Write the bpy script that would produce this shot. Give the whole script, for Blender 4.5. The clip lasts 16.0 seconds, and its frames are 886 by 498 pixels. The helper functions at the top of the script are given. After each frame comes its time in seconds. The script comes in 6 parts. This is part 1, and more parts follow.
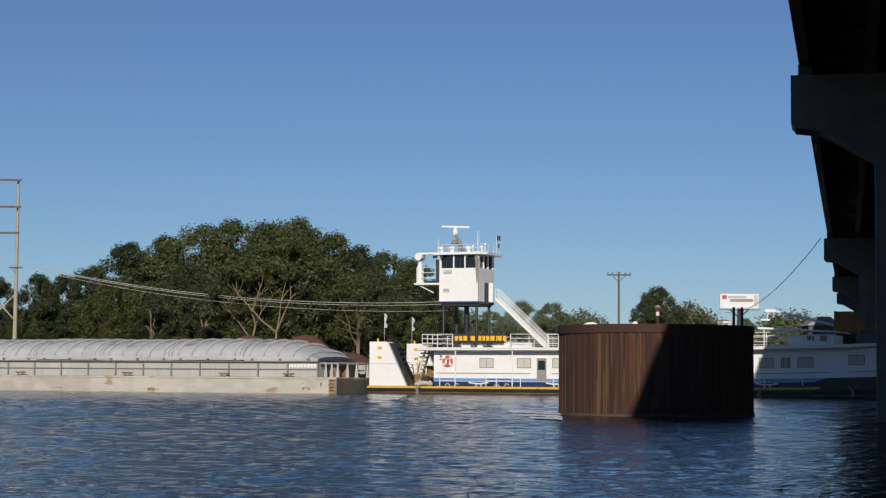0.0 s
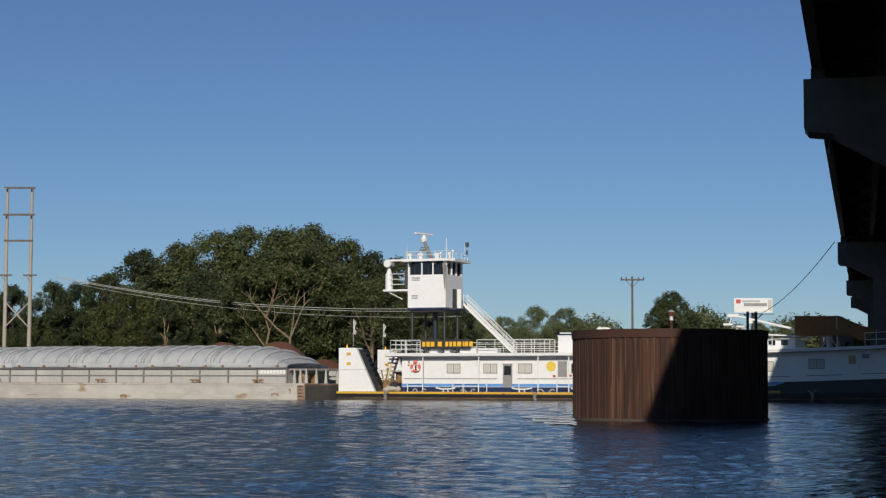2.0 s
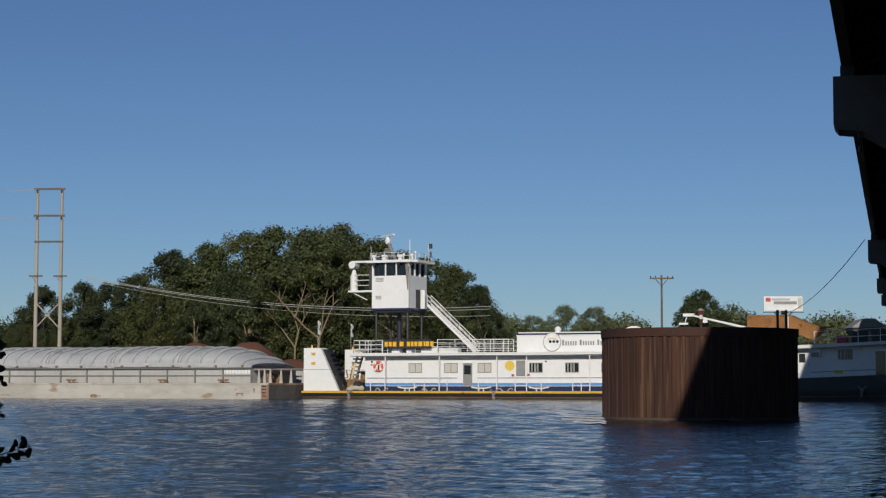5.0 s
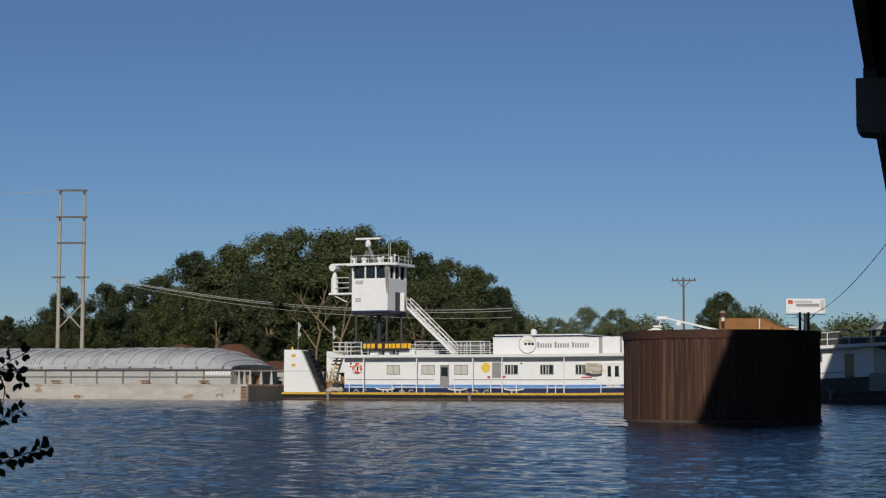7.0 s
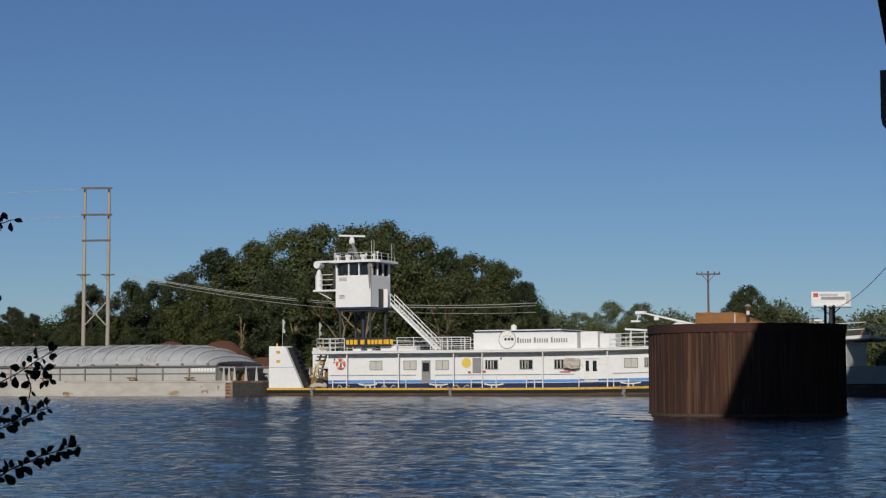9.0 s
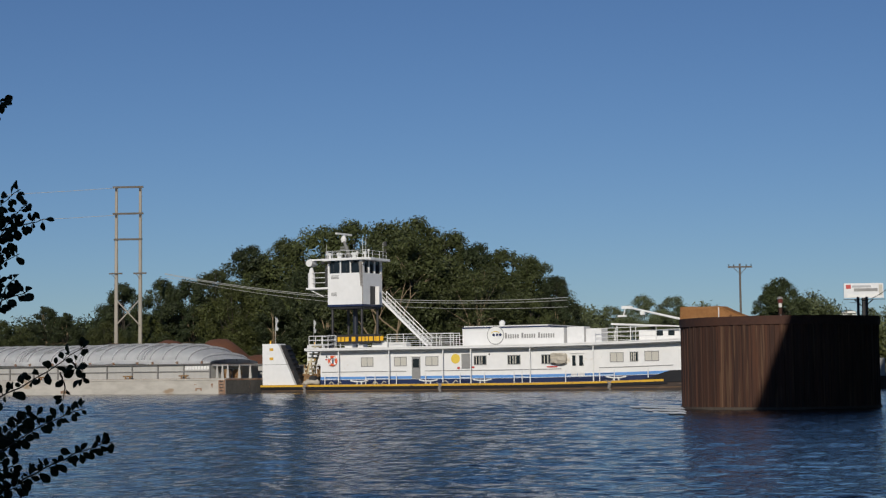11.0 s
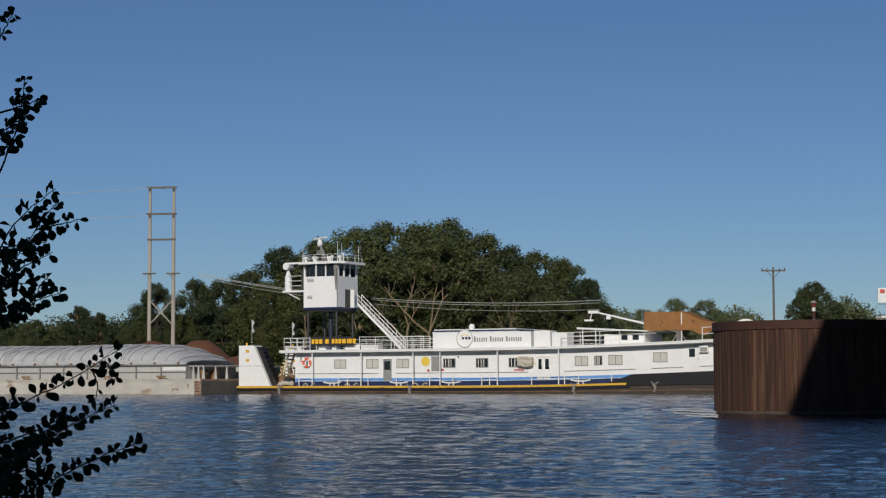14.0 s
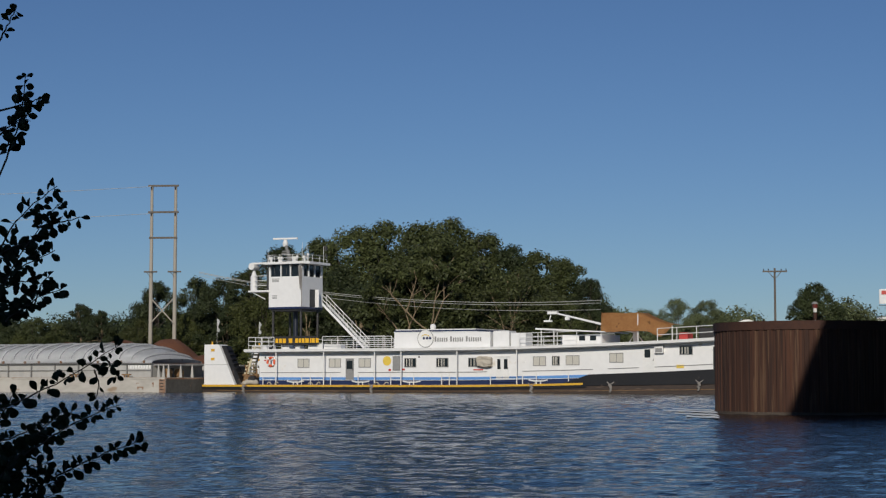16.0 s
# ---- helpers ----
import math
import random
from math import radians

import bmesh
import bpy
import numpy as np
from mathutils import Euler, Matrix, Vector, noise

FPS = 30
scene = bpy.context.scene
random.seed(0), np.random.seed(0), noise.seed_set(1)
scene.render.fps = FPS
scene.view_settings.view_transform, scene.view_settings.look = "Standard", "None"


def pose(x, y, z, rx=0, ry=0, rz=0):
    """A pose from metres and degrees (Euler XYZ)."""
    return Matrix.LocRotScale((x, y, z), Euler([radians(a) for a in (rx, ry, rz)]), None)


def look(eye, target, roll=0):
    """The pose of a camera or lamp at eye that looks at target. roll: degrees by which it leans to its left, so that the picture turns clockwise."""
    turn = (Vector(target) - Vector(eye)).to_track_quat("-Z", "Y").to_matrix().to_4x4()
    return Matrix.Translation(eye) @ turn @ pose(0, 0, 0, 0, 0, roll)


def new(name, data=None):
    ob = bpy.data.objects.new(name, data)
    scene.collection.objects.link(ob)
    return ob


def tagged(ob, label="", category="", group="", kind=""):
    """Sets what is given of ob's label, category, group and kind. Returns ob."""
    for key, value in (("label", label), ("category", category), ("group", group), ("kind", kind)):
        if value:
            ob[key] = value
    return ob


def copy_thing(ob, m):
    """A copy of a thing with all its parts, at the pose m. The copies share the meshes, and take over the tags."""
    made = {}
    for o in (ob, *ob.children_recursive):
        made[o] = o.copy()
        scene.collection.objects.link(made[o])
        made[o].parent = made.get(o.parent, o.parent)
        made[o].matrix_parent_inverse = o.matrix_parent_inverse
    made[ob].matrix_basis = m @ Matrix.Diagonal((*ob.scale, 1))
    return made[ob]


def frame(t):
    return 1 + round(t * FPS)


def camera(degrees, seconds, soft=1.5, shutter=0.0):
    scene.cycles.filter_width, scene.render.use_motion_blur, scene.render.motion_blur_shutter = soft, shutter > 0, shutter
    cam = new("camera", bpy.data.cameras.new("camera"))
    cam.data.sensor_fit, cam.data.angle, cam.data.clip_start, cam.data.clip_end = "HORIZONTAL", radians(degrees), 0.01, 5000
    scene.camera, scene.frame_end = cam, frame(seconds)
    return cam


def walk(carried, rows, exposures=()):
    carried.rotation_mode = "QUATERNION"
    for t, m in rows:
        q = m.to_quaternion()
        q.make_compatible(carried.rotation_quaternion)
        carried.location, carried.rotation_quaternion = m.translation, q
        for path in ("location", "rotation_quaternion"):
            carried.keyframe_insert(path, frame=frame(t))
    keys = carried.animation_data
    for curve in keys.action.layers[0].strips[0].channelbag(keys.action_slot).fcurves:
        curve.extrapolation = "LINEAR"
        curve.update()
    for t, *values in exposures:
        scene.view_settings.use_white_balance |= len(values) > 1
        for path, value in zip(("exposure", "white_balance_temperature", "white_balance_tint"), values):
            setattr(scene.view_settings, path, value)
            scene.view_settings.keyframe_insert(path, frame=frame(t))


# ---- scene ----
EYE_Z = 1.7
WATER_Z = 0.30
cam = camera(28.0, 16.0, soft=1.25)


def view(yaw, pitch, roll):
    return pose(0, 0, EYE_Z, 90 + pitch, 0, -yaw) @ pose(0, 0, 0, 0, 0, roll)


walk(cam, [(t, view(y, p, r)) for t, y, p, r in (
    (0.0, -0.001, 4.188, 0.439),
    (0.5, -0.086, 4.228, 0.349),
    (1.0, -0.171, 4.274, 0.249),
    (1.5, -0.284, 4.330, 0.174),
    (2.0, -0.428, 4.369, 0.187),
    (2.5, -0.584, 4.402, 0.122),
    (3.0, -0.737, 4.402, 0.096),
    (3.5, -0.873, 4.381, 0.015),
    (4.0, -1.020, 4.345, -0.018),
    (6.5, -1.888, 4.380, 0.152),
    (7.0, -2.057, 4.401, 0.160),
    (7.5, -2.248, 4.399, 0.154),
    (8.0, -2.438, 4.367, 0.048),
    (8.5, -2.632, 4.318, -0.038),
    (9.0, -2.831, 4.249, -0.147),
    (11.5, -4.106, 4.105, -0.602),
    (12.0, -4.387, 4.137, -0.456),
    (12.5, -4.644, 4.159, -0.381),
    (13.0, -4.803, 4.168, -0.334),
    (13.5, -4.874, 4.179, -0.251),
    (14.0, -4.876, 4.179, -0.250),
    (14.5, -4.889, 4.164, -0.167),
    (15.0, -4.891, 4.150, -0.067),
    (15.5, -4.890, 4.141, -0.011),
    (16.0, -4.926, 4.160, -0.011),
)], exposures=((0.0, 0.0, 6680, 11), (2.0, -0.1, 6600, 10), (4.0, -0.21, 6540, 10), (8.0, -0.30, 6470, 10), (12.5, -0.28, 6500, 10), (16.0, -0.36, 6480, 10)))

# ---- sky, sun, exposure ----
SUN_TO = Vector((-0.090, -2.088, 0.93)).normalized()
world = bpy.data.worlds.new("sky")
scene.world = world
world.use_nodes = True
wt = world.node_tree
sky = wt.nodes.new("ShaderNodeTexSky")
sky.sky_type = "NISHITA"
sky.sun_disc = False
sky.sun_elevation = math.asin(SUN_TO.z)
sky.sun_rotation = math.atan2(SUN_TO.x, SUN_TO.y)
sky.air_density, sky.dust_density, sky.ozone_density = 1.0, 0.05, 3.2
sky.altitude = 1000
tint = wt.nodes.new("ShaderNodeMix")
tint.data_type, tint.blend_type = "RGBA", "MULTIPLY"
tint.inputs[0].default_value = 1.0
tint.inputs[7].default_value = (0.76, 0.92, 1.17, 1)
wt.links.new(sky.outputs[0], tint.inputs[6])
wt.links.new(tint.outputs[2], wt.nodes["Background"].inputs[0])
wt.nodes["Background"].inputs[1].default_value = 0.056
sun_data = bpy.data.lights.new("sun", "SUN")
sun_data.energy, sun_data.angle, sun_data.color = 4.0, radians(0.55), (1.0, 0.93, 0.82)
sun = new("sun", sun_data)
sun.matrix_world = look((0, 0, 60), Vector((0, 0, 60)) - SUN_TO)


# ---- materials ----
def mat(name, c1, c2=None, scale=1.0, rough=0.6, metal=0.0, bump=0.0, fine=6.0, edge=0.14, pieces=0.0, stretch=(1, 1, 1), island=0.0, spec=0.5, c3=None, spots=0.6):
    """Two colours mixed by coarse and fine noise in object space, optional spots of c3, bump from the fine noise."""
    m = bpy.data.materials.new(name)
    m.use_nodes = True
    nt = m.node_tree
    n, l = nt.nodes, nt.links
    b = n["Principled BSDF"]
    b.inputs["Roughness"].default_value, b.inputs["Metallic"].default_value = rough, metal
    b.inputs["Specular IOR Level"].default_value = spec
    if c2 is None:
        c2 = tuple(0.86 * v for v in c1)
    tc, mp = n.new("ShaderNodeTexCoord"), n.new("ShaderNodeMapping")
    mp.inputs["Scale"].default_value = stretch
    l.new(tc.outputs["Object"], mp.inputs[0])
    if pieces:
        shift, off = n.new("ShaderNodeVectorMath"), n.new("ShaderNodeMath")
        who = n.new("ShaderNodeObjectInfo")
        off.operation = "MULTIPLY"
        off.inputs[1].default_value = 70.0
        l.new(who.outputs["Random"], off.inputs[0])
        l.new(mp.outputs[0], shift.inputs[0])
        l.new(off.outputs[0], shift.inputs[1])
        mp = shift
    big, small = n.new("ShaderNodeTexNoise"), n.new("ShaderNodeTexNoise")
    big.inputs["Scale"].default_value, big.inputs["Detail"].default_value = scale, 4
    small.inputs["Scale"].default_value, small.inputs["Detail"].default_value = scale * fine, 6
    l.new(mp.outputs[0], big.inputs[0])
    l.new(mp.outputs[0], small.inputs[0])
    add = n.new("ShaderNodeMath")
    add.operation = "MULTIPLY_ADD"
    l.new(small.outputs[0], add.inputs[0])
    add.inputs[1].default_value = 0.5
    half = n.new("ShaderNodeMath")
    half.operation = "MULTIPLY"
    half.inputs[1].default_value = 0.5
    l.new(big.outputs[0], half.inputs[0])
    l.new(half.outputs[0], add.inputs[2])
    ramp = n.new("ShaderNodeMapRange")
    ramp.inputs[1].default_value, ramp.inputs[2].default_value = 0.5 - edge, 0.5 + edge
    l.new(add.outputs[0], ramp.inputs[0])
    mix = n.new("ShaderNodeMix")
    mix.data_type = "RGBA"
    mix.inputs[6].default_value, mix.inputs[7].default_value = (*c1, 1), (*c2, 1)
    l.new(ramp.outputs[0], mix.inputs[0])
    out = mix.outputs[2]
    if c3:
        vo = n.new("ShaderNodeTexNoise")
        vo.inputs["Scale"].default_value, vo.inputs["Detail"].default_value = scale * 2.3, 8
        l.new(mp.outputs[0], vo.inputs[0])
        sp = n.new("ShaderNodeMapRange")
        sp.inputs[1].default_value, sp.inputs[2].default_value = spots, spots + 0.06
        l.new(vo.outputs[0], sp.inputs[0])
        mx = n.new("ShaderNodeMix")
        mx.data_type = "RGBA"
        mx.inputs[7].default_value = (*c3, 1)
        l.new(sp.outputs[0], mx.inputs[0])
        l.new(out, mx.inputs[6])
        out = mx.outputs[2]
    if island:
        geo, hsv, rg = n.new("ShaderNodeNewGeometry"), n.new("ShaderNodeHueSaturation"), n.new("ShaderNodeMapRange")
        rg.inputs[3].default_value, rg.inputs[4].default_value = 1 - island, 1 + island
        l.new(geo.outputs["Random Per Island"], rg.inputs[0])
        l.new(rg.outputs[0], hsv.inputs["Value"])
        l.new(out, hsv.inputs["Color"])
        out = hsv.outputs[0]
    if pieces:
        info, hsv, rg = n.new("ShaderNodeObjectInfo"), n.new("ShaderNodeHueSaturation"), n.new("ShaderNodeMapRange")
        rg.inputs[3].default_value, rg.inputs[4].default_value = 1 - pieces, 1 + pieces
        l.new(info.outputs["Random"], rg.inputs[0])
        l.new(rg.outputs[0], hsv.inputs["Value"])
        l.new(out, hsv.inputs["Color"])
        out = hsv.outputs[0]
    l.new(out, b.inputs["Base Color"])
    if bump:
        bp = n.new("ShaderNodeBump")
        bp.inputs["Strength"].default_value, bp.inputs["Distance"].default_value = 0.6, bump
        l.new(small.outputs[0], bp.inputs["Height"])
        l.new(bp.outputs[0], b.inputs["Normal"])
    return m


WHITE = mat("white_paint", (0.79, 0.79, 0.78), (0.73, 0.73, 0.72), 0.25, 0.45, fine=8, c3=(0.62, 0.57, 0.48), spots=0.70)
WHITE2 = mat("white_rail_paint", (0.78, 0.78, 0.76), (0.70, 0.70, 0.68), 1.0, 0.45)
NAVY = mat("navy_paint", (0.014, 0.024, 0.075), (0.02, 0.032, 0.09), 0.5, 0.4)
BLUE = mat("blue_paint", (0.10, 0.27, 0.62), (0.13, 0.31, 0.64), 0.5, 0.4)
YELLOW = mat("yellow_paint", (0.72, 0.42, 0.03), (0.55, 0.32, 0.04), 0.8, 0.5, c3=(0.2, 0.11, 0.05), spots=0.62)
BLACK = mat("black_hull_paint", (0.009, 0.009, 0.010), (0.015, 0.014, 0.014), 0.6, 0.45, c3=(0.07, 0.05, 0.04), spots=0.64)
HULL_SIDE = mat("worn_hull_side", (0.034, 0.024, 0.019), (0.058, 0.039, 0.030), 0.5, 0.7, stretch=(0.5, 1, 3), c3=(0.12, 0.085, 0.065), spots=0.60)
DARK = mat("dark_steel", (0.02, 0.02, 0.022), (0.035, 0.033, 0.032), 1.0, 0.5)
GREY = mat("grey_paint", (0.22, 0.22, 0.22), (0.28, 0.28, 0.27), 0.6, 0.6)
SOFFIT = mat("soffit_shade_grey", (0.45, 0.46, 0.48), (0.38, 0.39, 0.41), 0.6, 0.6)
COLUMN = mat("dark_column_paint", (0.012, 0.016, 0.028), (0.018, 0.022, 0.034), 1.0, 0.4)
CANVAS = mat("weathered_canvas", (0.28, 0.26, 0.24), (0.2, 0.185, 0.17), 2.0, 0.9)
CHROME = mat("stainless_arch", (0.45, 0.45, 0.45), (0.3, 0.3, 0.3), 2.0, 0.3, 0.8)
CURTAIN = mat("drawn_curtain", (0.56, 0.545, 0.49), (0.46, 0.44, 0.39), 3.0, 0.8, stretch=(6, 1, 0.4))
# dark colour that paints the shade inside open doors
INSIDE = mat("painted_interior_shade", (0.03, 0.032, 0.035), (0.06, 0.06, 0.06), 1.5, 0.8)
ORANGE = mat("orange_ring", (0.75, 0.12, 0.04), (0.62, 0.10, 0.04), 4.0, 0.5)
SIGN_Y = mat("sign_letters", (0.85, 0.48, 0.02), (0.78, 0.42, 0.02), 4.0, 0.5)
SUNDISC = mat("yellow_disc", (0.75, 0.55, 0.08), (0.68, 0.48, 0.07), 3.0, 0.5)
RED = mat("red_paint", (0.5, 0.05, 0.04), (0.42, 0.05, 0.04), 3.0, 0.5)
TARP = mat("tan_tarp", (0.52, 0.265, 0.10), (0.42, 0.205, 0.075), 0.8, 0.85, bump=0.03, c3=(0.24, 0.12, 0.05), spots=0.66)
RUSTY = mat("rusty_gear", (0.16, 0.075, 0.035), (0.3, 0.2, 0.09), 1.5, 0.8, bump=0.02)
CREAM = mat("cream_paint", (0.62, 0.56, 0.40), (0.5, 0.44, 0.3), 1.5, 0.6)
ROPE = mat("mooring_rope", (0.5, 0.46, 0.38), (0.4, 0.36, 0.3), 5, 0.9)
BARGE = mat("barge_paint", (0.48, 0.455, 0.405), (0.375, 0.35, 0.31), 0.22, 0.75, bump=0.01, stretch=(0.6, 1, 1.5), c3=(0.30, 0.225, 0.15), spots=0.61, edge=0.09)
DARK_PLATE = mat("dark_stained_steel", (0.10, 0.095, 0.085), (0.06, 0.055, 0.05), 0.6, 0.8, c3=(0.18, 0.11, 0.07), spots=0.64)
BARGE_RUST = mat("rusted_corner", (0.20, 0.085, 0.04), (0.34, 0.25, 0.18), 1.2, 0.85, bump=0.02, stretch=(1, 1, 0.6))
COAMING = mat("coaming_paint", (0.44, 0.435, 0.41), (0.36, 0.355, 0.335), 0.35, 0.7, stretch=(1, 1, 0.5))
# dark grey puts shadow on the coaming posts and lip; the mast's own grey
POST_GREY = mat("shade_and_mast_grey", (0.17, 0.17, 0.165), (0.22, 0.215, 0.205), 0.8, 0.7)
COVER = mat("fibreglass_cover", (0.79, 0.80, 0.80), (0.69, 0.70, 0.71), 0.3, 0.5, c3=(0.5, 0.5, 0.49), spots=0.62)
# grey of the joint ribs and of the shadow lines drawn in the valleys
RIB_SHADE = mat("rib_and_valley_shade", (0.38, 0.385, 0.395), (0.30, 0.305, 0.315), 0.6, 0.6)
CARGO = mat("brown_bulk_cargo", (0.15, 0.06, 0.028), (0.105, 0.042, 0.022), 0.8, 0.95, bump=0.12, fine=9)
PILE = mat("rusted_sheet_pile", (0.068, 0.0265, 0.0135), (0.031, 0.0138, 0.0092), 1.1, 0.88, bump=0.012, stretch=(2.2, 2.2, 0.10), fine=5, c3=(0.090, 0.047, 0.026), spots=0.57, edge=0.11, pieces=0.2)
PILE_CAP = mat("rusted_capping_beam", (0.062, 0.025, 0.015), (0.042, 0.018, 0.0125), 1.2, 0.85, bump=0.008)
PILE_FOOT = mat("silt_stained_steel", (0.085, 0.068, 0.052), (0.055, 0.042, 0.033), 1.5, 0.9)
# weathered concrete, darkened further to put the bridge's shade into its colour
CONCRETE = mat("weathered_concrete_darkened", (0.13, 0.122, 0.11), (0.09, 0.086, 0.078), 0.3, 0.9, bump=0.01, c3=(0.1, 0.095, 0.085), spots=0.62)
GIRDER = mat("weathering_steel_girder", (0.11, 0.062, 0.045), (0.075, 0.045, 0.035), 0.5, 0.8, c3=(0.3, 0.17, 0.08), spots=0.7)
WOOD = mat("grey_pole_wood", (0.40, 0.365, 0.31), (0.30, 0.27, 0.225), 0.6, 0.85, stretch=(3, 3, 0.2))
WOOD_D = mat("dark_crossarm_wood", (0.10, 0.085, 0.07), (0.14, 0.12, 0.1), 1.0, 0.85)
WIRE = mat("aluminium_cable", (0.42, 0.42, 0.40), (0.36, 0.36, 0.34), 1.0, 0.5)
BARK = mat("tan_bark", (0.25, 0.19, 0.115), (0.17, 0.125, 0.08), 0.8, 0.9, stretch=(2, 2, 0.4))
BARK_D = mat("dark_bark", (0.05, 0.042, 0.035), (0.08, 0.065, 0.05), 0.8, 0.9)
LEAF = mat("green_foliage", (0.064, 0.076, 0.024), (0.038, 0.048, 0.015), 0.12, 0.6, island=0.42, fine=10, spec=0.3, pieces=0.2)
LEAF_D = mat("dark_green_foliage", (0.040, 0.052, 0.018), (0.024, 0.034, 0.012), 0.12, 0.6, island=0.42, fine=10, spec=0.3, pieces=0.2)
LEAF_Y = mat("light_green_foliage", (0.070, 0.077, 0.020), (0.040, 0.050, 0.013), 0.3, 0.6, island=0.4, fine=10, spec=0.3, pieces=0.2)
# paler than LEAF: the haze of distance is put into this colour
LEAF_F = mat("haze_pale_foliage", (0.118, 0.138, 0.060), (0.078, 0.094, 0.042), 0.12, 0.6, island=0.42, fine=10, spec=0.3, pieces=0.2)
# leaf green darkened to carry the bridge's shade in its colour
LEAF_N = mat("shade_dark_leaf", (0.022, 0.034, 0.010), (0.014, 0.024, 0.008), 6.0, 0.6, fine=4, spec=0.25)
GRASS = mat("bank_grass", (0.10, 0.115, 0.035), (0.17, 0.14, 0.065), 0.25, 0.95, bump=0.15, fine=20)
LANTERN = mat("dark_red_glass", (0.16, 0.03, 0.02), (0.11, 0.025, 0.02), 6.0, 0.3)
# near-white colour in place of the reflection on the water by the cell
PALE_WATER = mat("pale_water_reflection", (0.82, 0.84, 0.85), (0.42, 0.46, 0.50), 1.6, 0.95, fine=5, spec=0.0)
BOARD = mat("billboard_face", (0.75, 0.75, 0.75), (0.62, 0.64, 0.66), 0.4, 0.5)


def glass_material():
    m = bpy.data.materials.new("window_glass")
    m.use_nodes = True
    b = m.node_tree.nodes["Principled BSDF"]
    b.inputs["Base Color"].default_value = (0.012, 0.016, 0.02, 1)
    b.inputs["Roughness"].default_value = 0.04
    return m


GLASS = glass_material()


def water_material():
    m = bpy.data.materials.new("river_water")
    m.use_nodes = True
    nt = m.node_tree
    n, l = nt.nodes, nt.links
    b = n["Principled BSDF"]
    b.inputs["Base Color"].default_value = (0.022, 0.026, 0.026, 1)
    b.inputs["Roughness"].default_value = 0.06
    b.inputs["IOR"].default_value = 1.33
    tc = n.new("ShaderNodeTexCoord")
    total = None
    for size, detail, weight, sx, sy, rot in WAVES:
        mp, t = n.new("ShaderNodeMapping"), n.new("ShaderNodeTexNoise")
        mp.inputs["Scale"].default_value = (sx, sy, 1)
        mp.inputs["Rotation"].default_value = (0, 0, radians(rot))
        t.inputs["Scale"].default_value, t.inputs["Detail"].default_value = size, detail
        l.new(tc.outputs["Object"], mp.inputs[0])
        l.new(mp.outputs[0], t.inputs[0])
        mul = n.new("ShaderNodeMath")
        mul.operation = "MULTIPLY"
        mul.inputs[1].default_value = weight
        l.new(t.outputs[0], mul.inputs[0])
        if total is None:
            total = mul.outputs[0]
        else:
            ad = n.new("ShaderNodeMath")
            l.new(total, ad.inputs[0])
            l.new(mul.outputs[0], ad.inputs[1])
            total = ad.outputs[0]
    bp = n.new("ShaderNodeBump")
    bp.inputs["Strength"].default_value, bp.inputs["Distance"].default_value = 1.0, 1.0
    l.new(total, bp.inputs["Height"])
    l.new(bp.outputs[0], b.inputs["Normal"])
    return m


# size, detail, height in metres, stretch along and across the wind, turn
WAVES = ((2.8, 4, 0.062, 0.7, 1.0, 12), (7.5, 3, 0.042, 0.8, 1.0, -18))
WATER = water_material()


# ---- mesh helpers ----
def box(bm, x0, x1, y0, y1, z0, z1):
    v = [bm.verts.new((x, y, z)) for x in (x0, x1) for y in (y0, y1) for z in (z0, z1)]
    for f in ((0, 1, 3, 2), (4, 6, 7, 5), (0, 4, 5, 1), (2, 3, 7, 6), (0, 2, 6, 4), (1, 5, 7, 3)):
        bm.faces.new([v[i] for i in f])
    return bm


def rod(bm, p, q, r, r2=None, n=6):
    p, q = Vector(p), Vector(q)
    d = (q - p).normalized()
    s = d.cross(Vector((0, 0, 1)) if abs(d.z) < 0.95 else Vector((1, 0, 0))).normalized()
    u = d.cross(s)
    rings = []
    for c, rr in ((p, r), (q, r if r2 is None else r2)):
        rings.append([bm.verts.new(c + rr * (math.cos(2 * math.pi * i / n) * s + math.sin(2 * math.pi * i / n) * u)) for i in range(n)])
    for i in range(n):
        bm.faces.new((rings[0][i], rings[0][(i + 1) % n], rings[1][(i + 1) % n], rings[1][i]))
    bm.faces.new(rings[0][::-1])
    bm.faces.new(rings[1])
    return bm


def tube(bm, pts, r, n=6):
    """One continuous pipe along the points."""
    pts = [Vector(p) for p in pts]
    rings = []
    for i, p in enumerate(pts):
        d = (pts[min(i + 1, len(pts) - 1)] - pts[max(i - 1, 0)]).normalized()
        s = d.cross(Vector((0, 0, 1)) if abs(d.z) < 0.95 else Vector((1, 0, 0))).normalized()
        u = d.cross(s)
        rings.append([bm.verts.new(p + r * (math.cos(2 * math.pi * k / n) * s + math.sin(2 * math.pi * k / n) * u)) for k in range(n)])
    for a, b in zip(rings, rings[1:]):
        for k in range(n):
            bm.faces.new((a[k], a[(k + 1) % n], b[(k + 1) % n], b[k]))
    bm.faces.new(rings[0][::-1])
    bm.faces.new(rings[-1])
    return bm


def prism(bm, pts, axis, lo, hi):
    """A polygon of two coordinates, drawn out along the axis from lo to hi."""
    def at(a, b, w):
        return {"x": (w, a, b), "y": (a, w, b), "z": (a, b, w)}[axis]
    r0 = [bm.verts.new(at(a, b, lo)) for a, b in pts]
    r1 = [bm.verts.new(at(a, b, hi)) for a, b in pts]
    k = len(pts)
    for i in range(k):
        bm.faces.new((r0[i], r0[(i + 1) % k], r1[(i + 1) % k], r1[i]))
    bm.faces.new(r0[::-1])
    bm.faces.new(r1)
    return bm


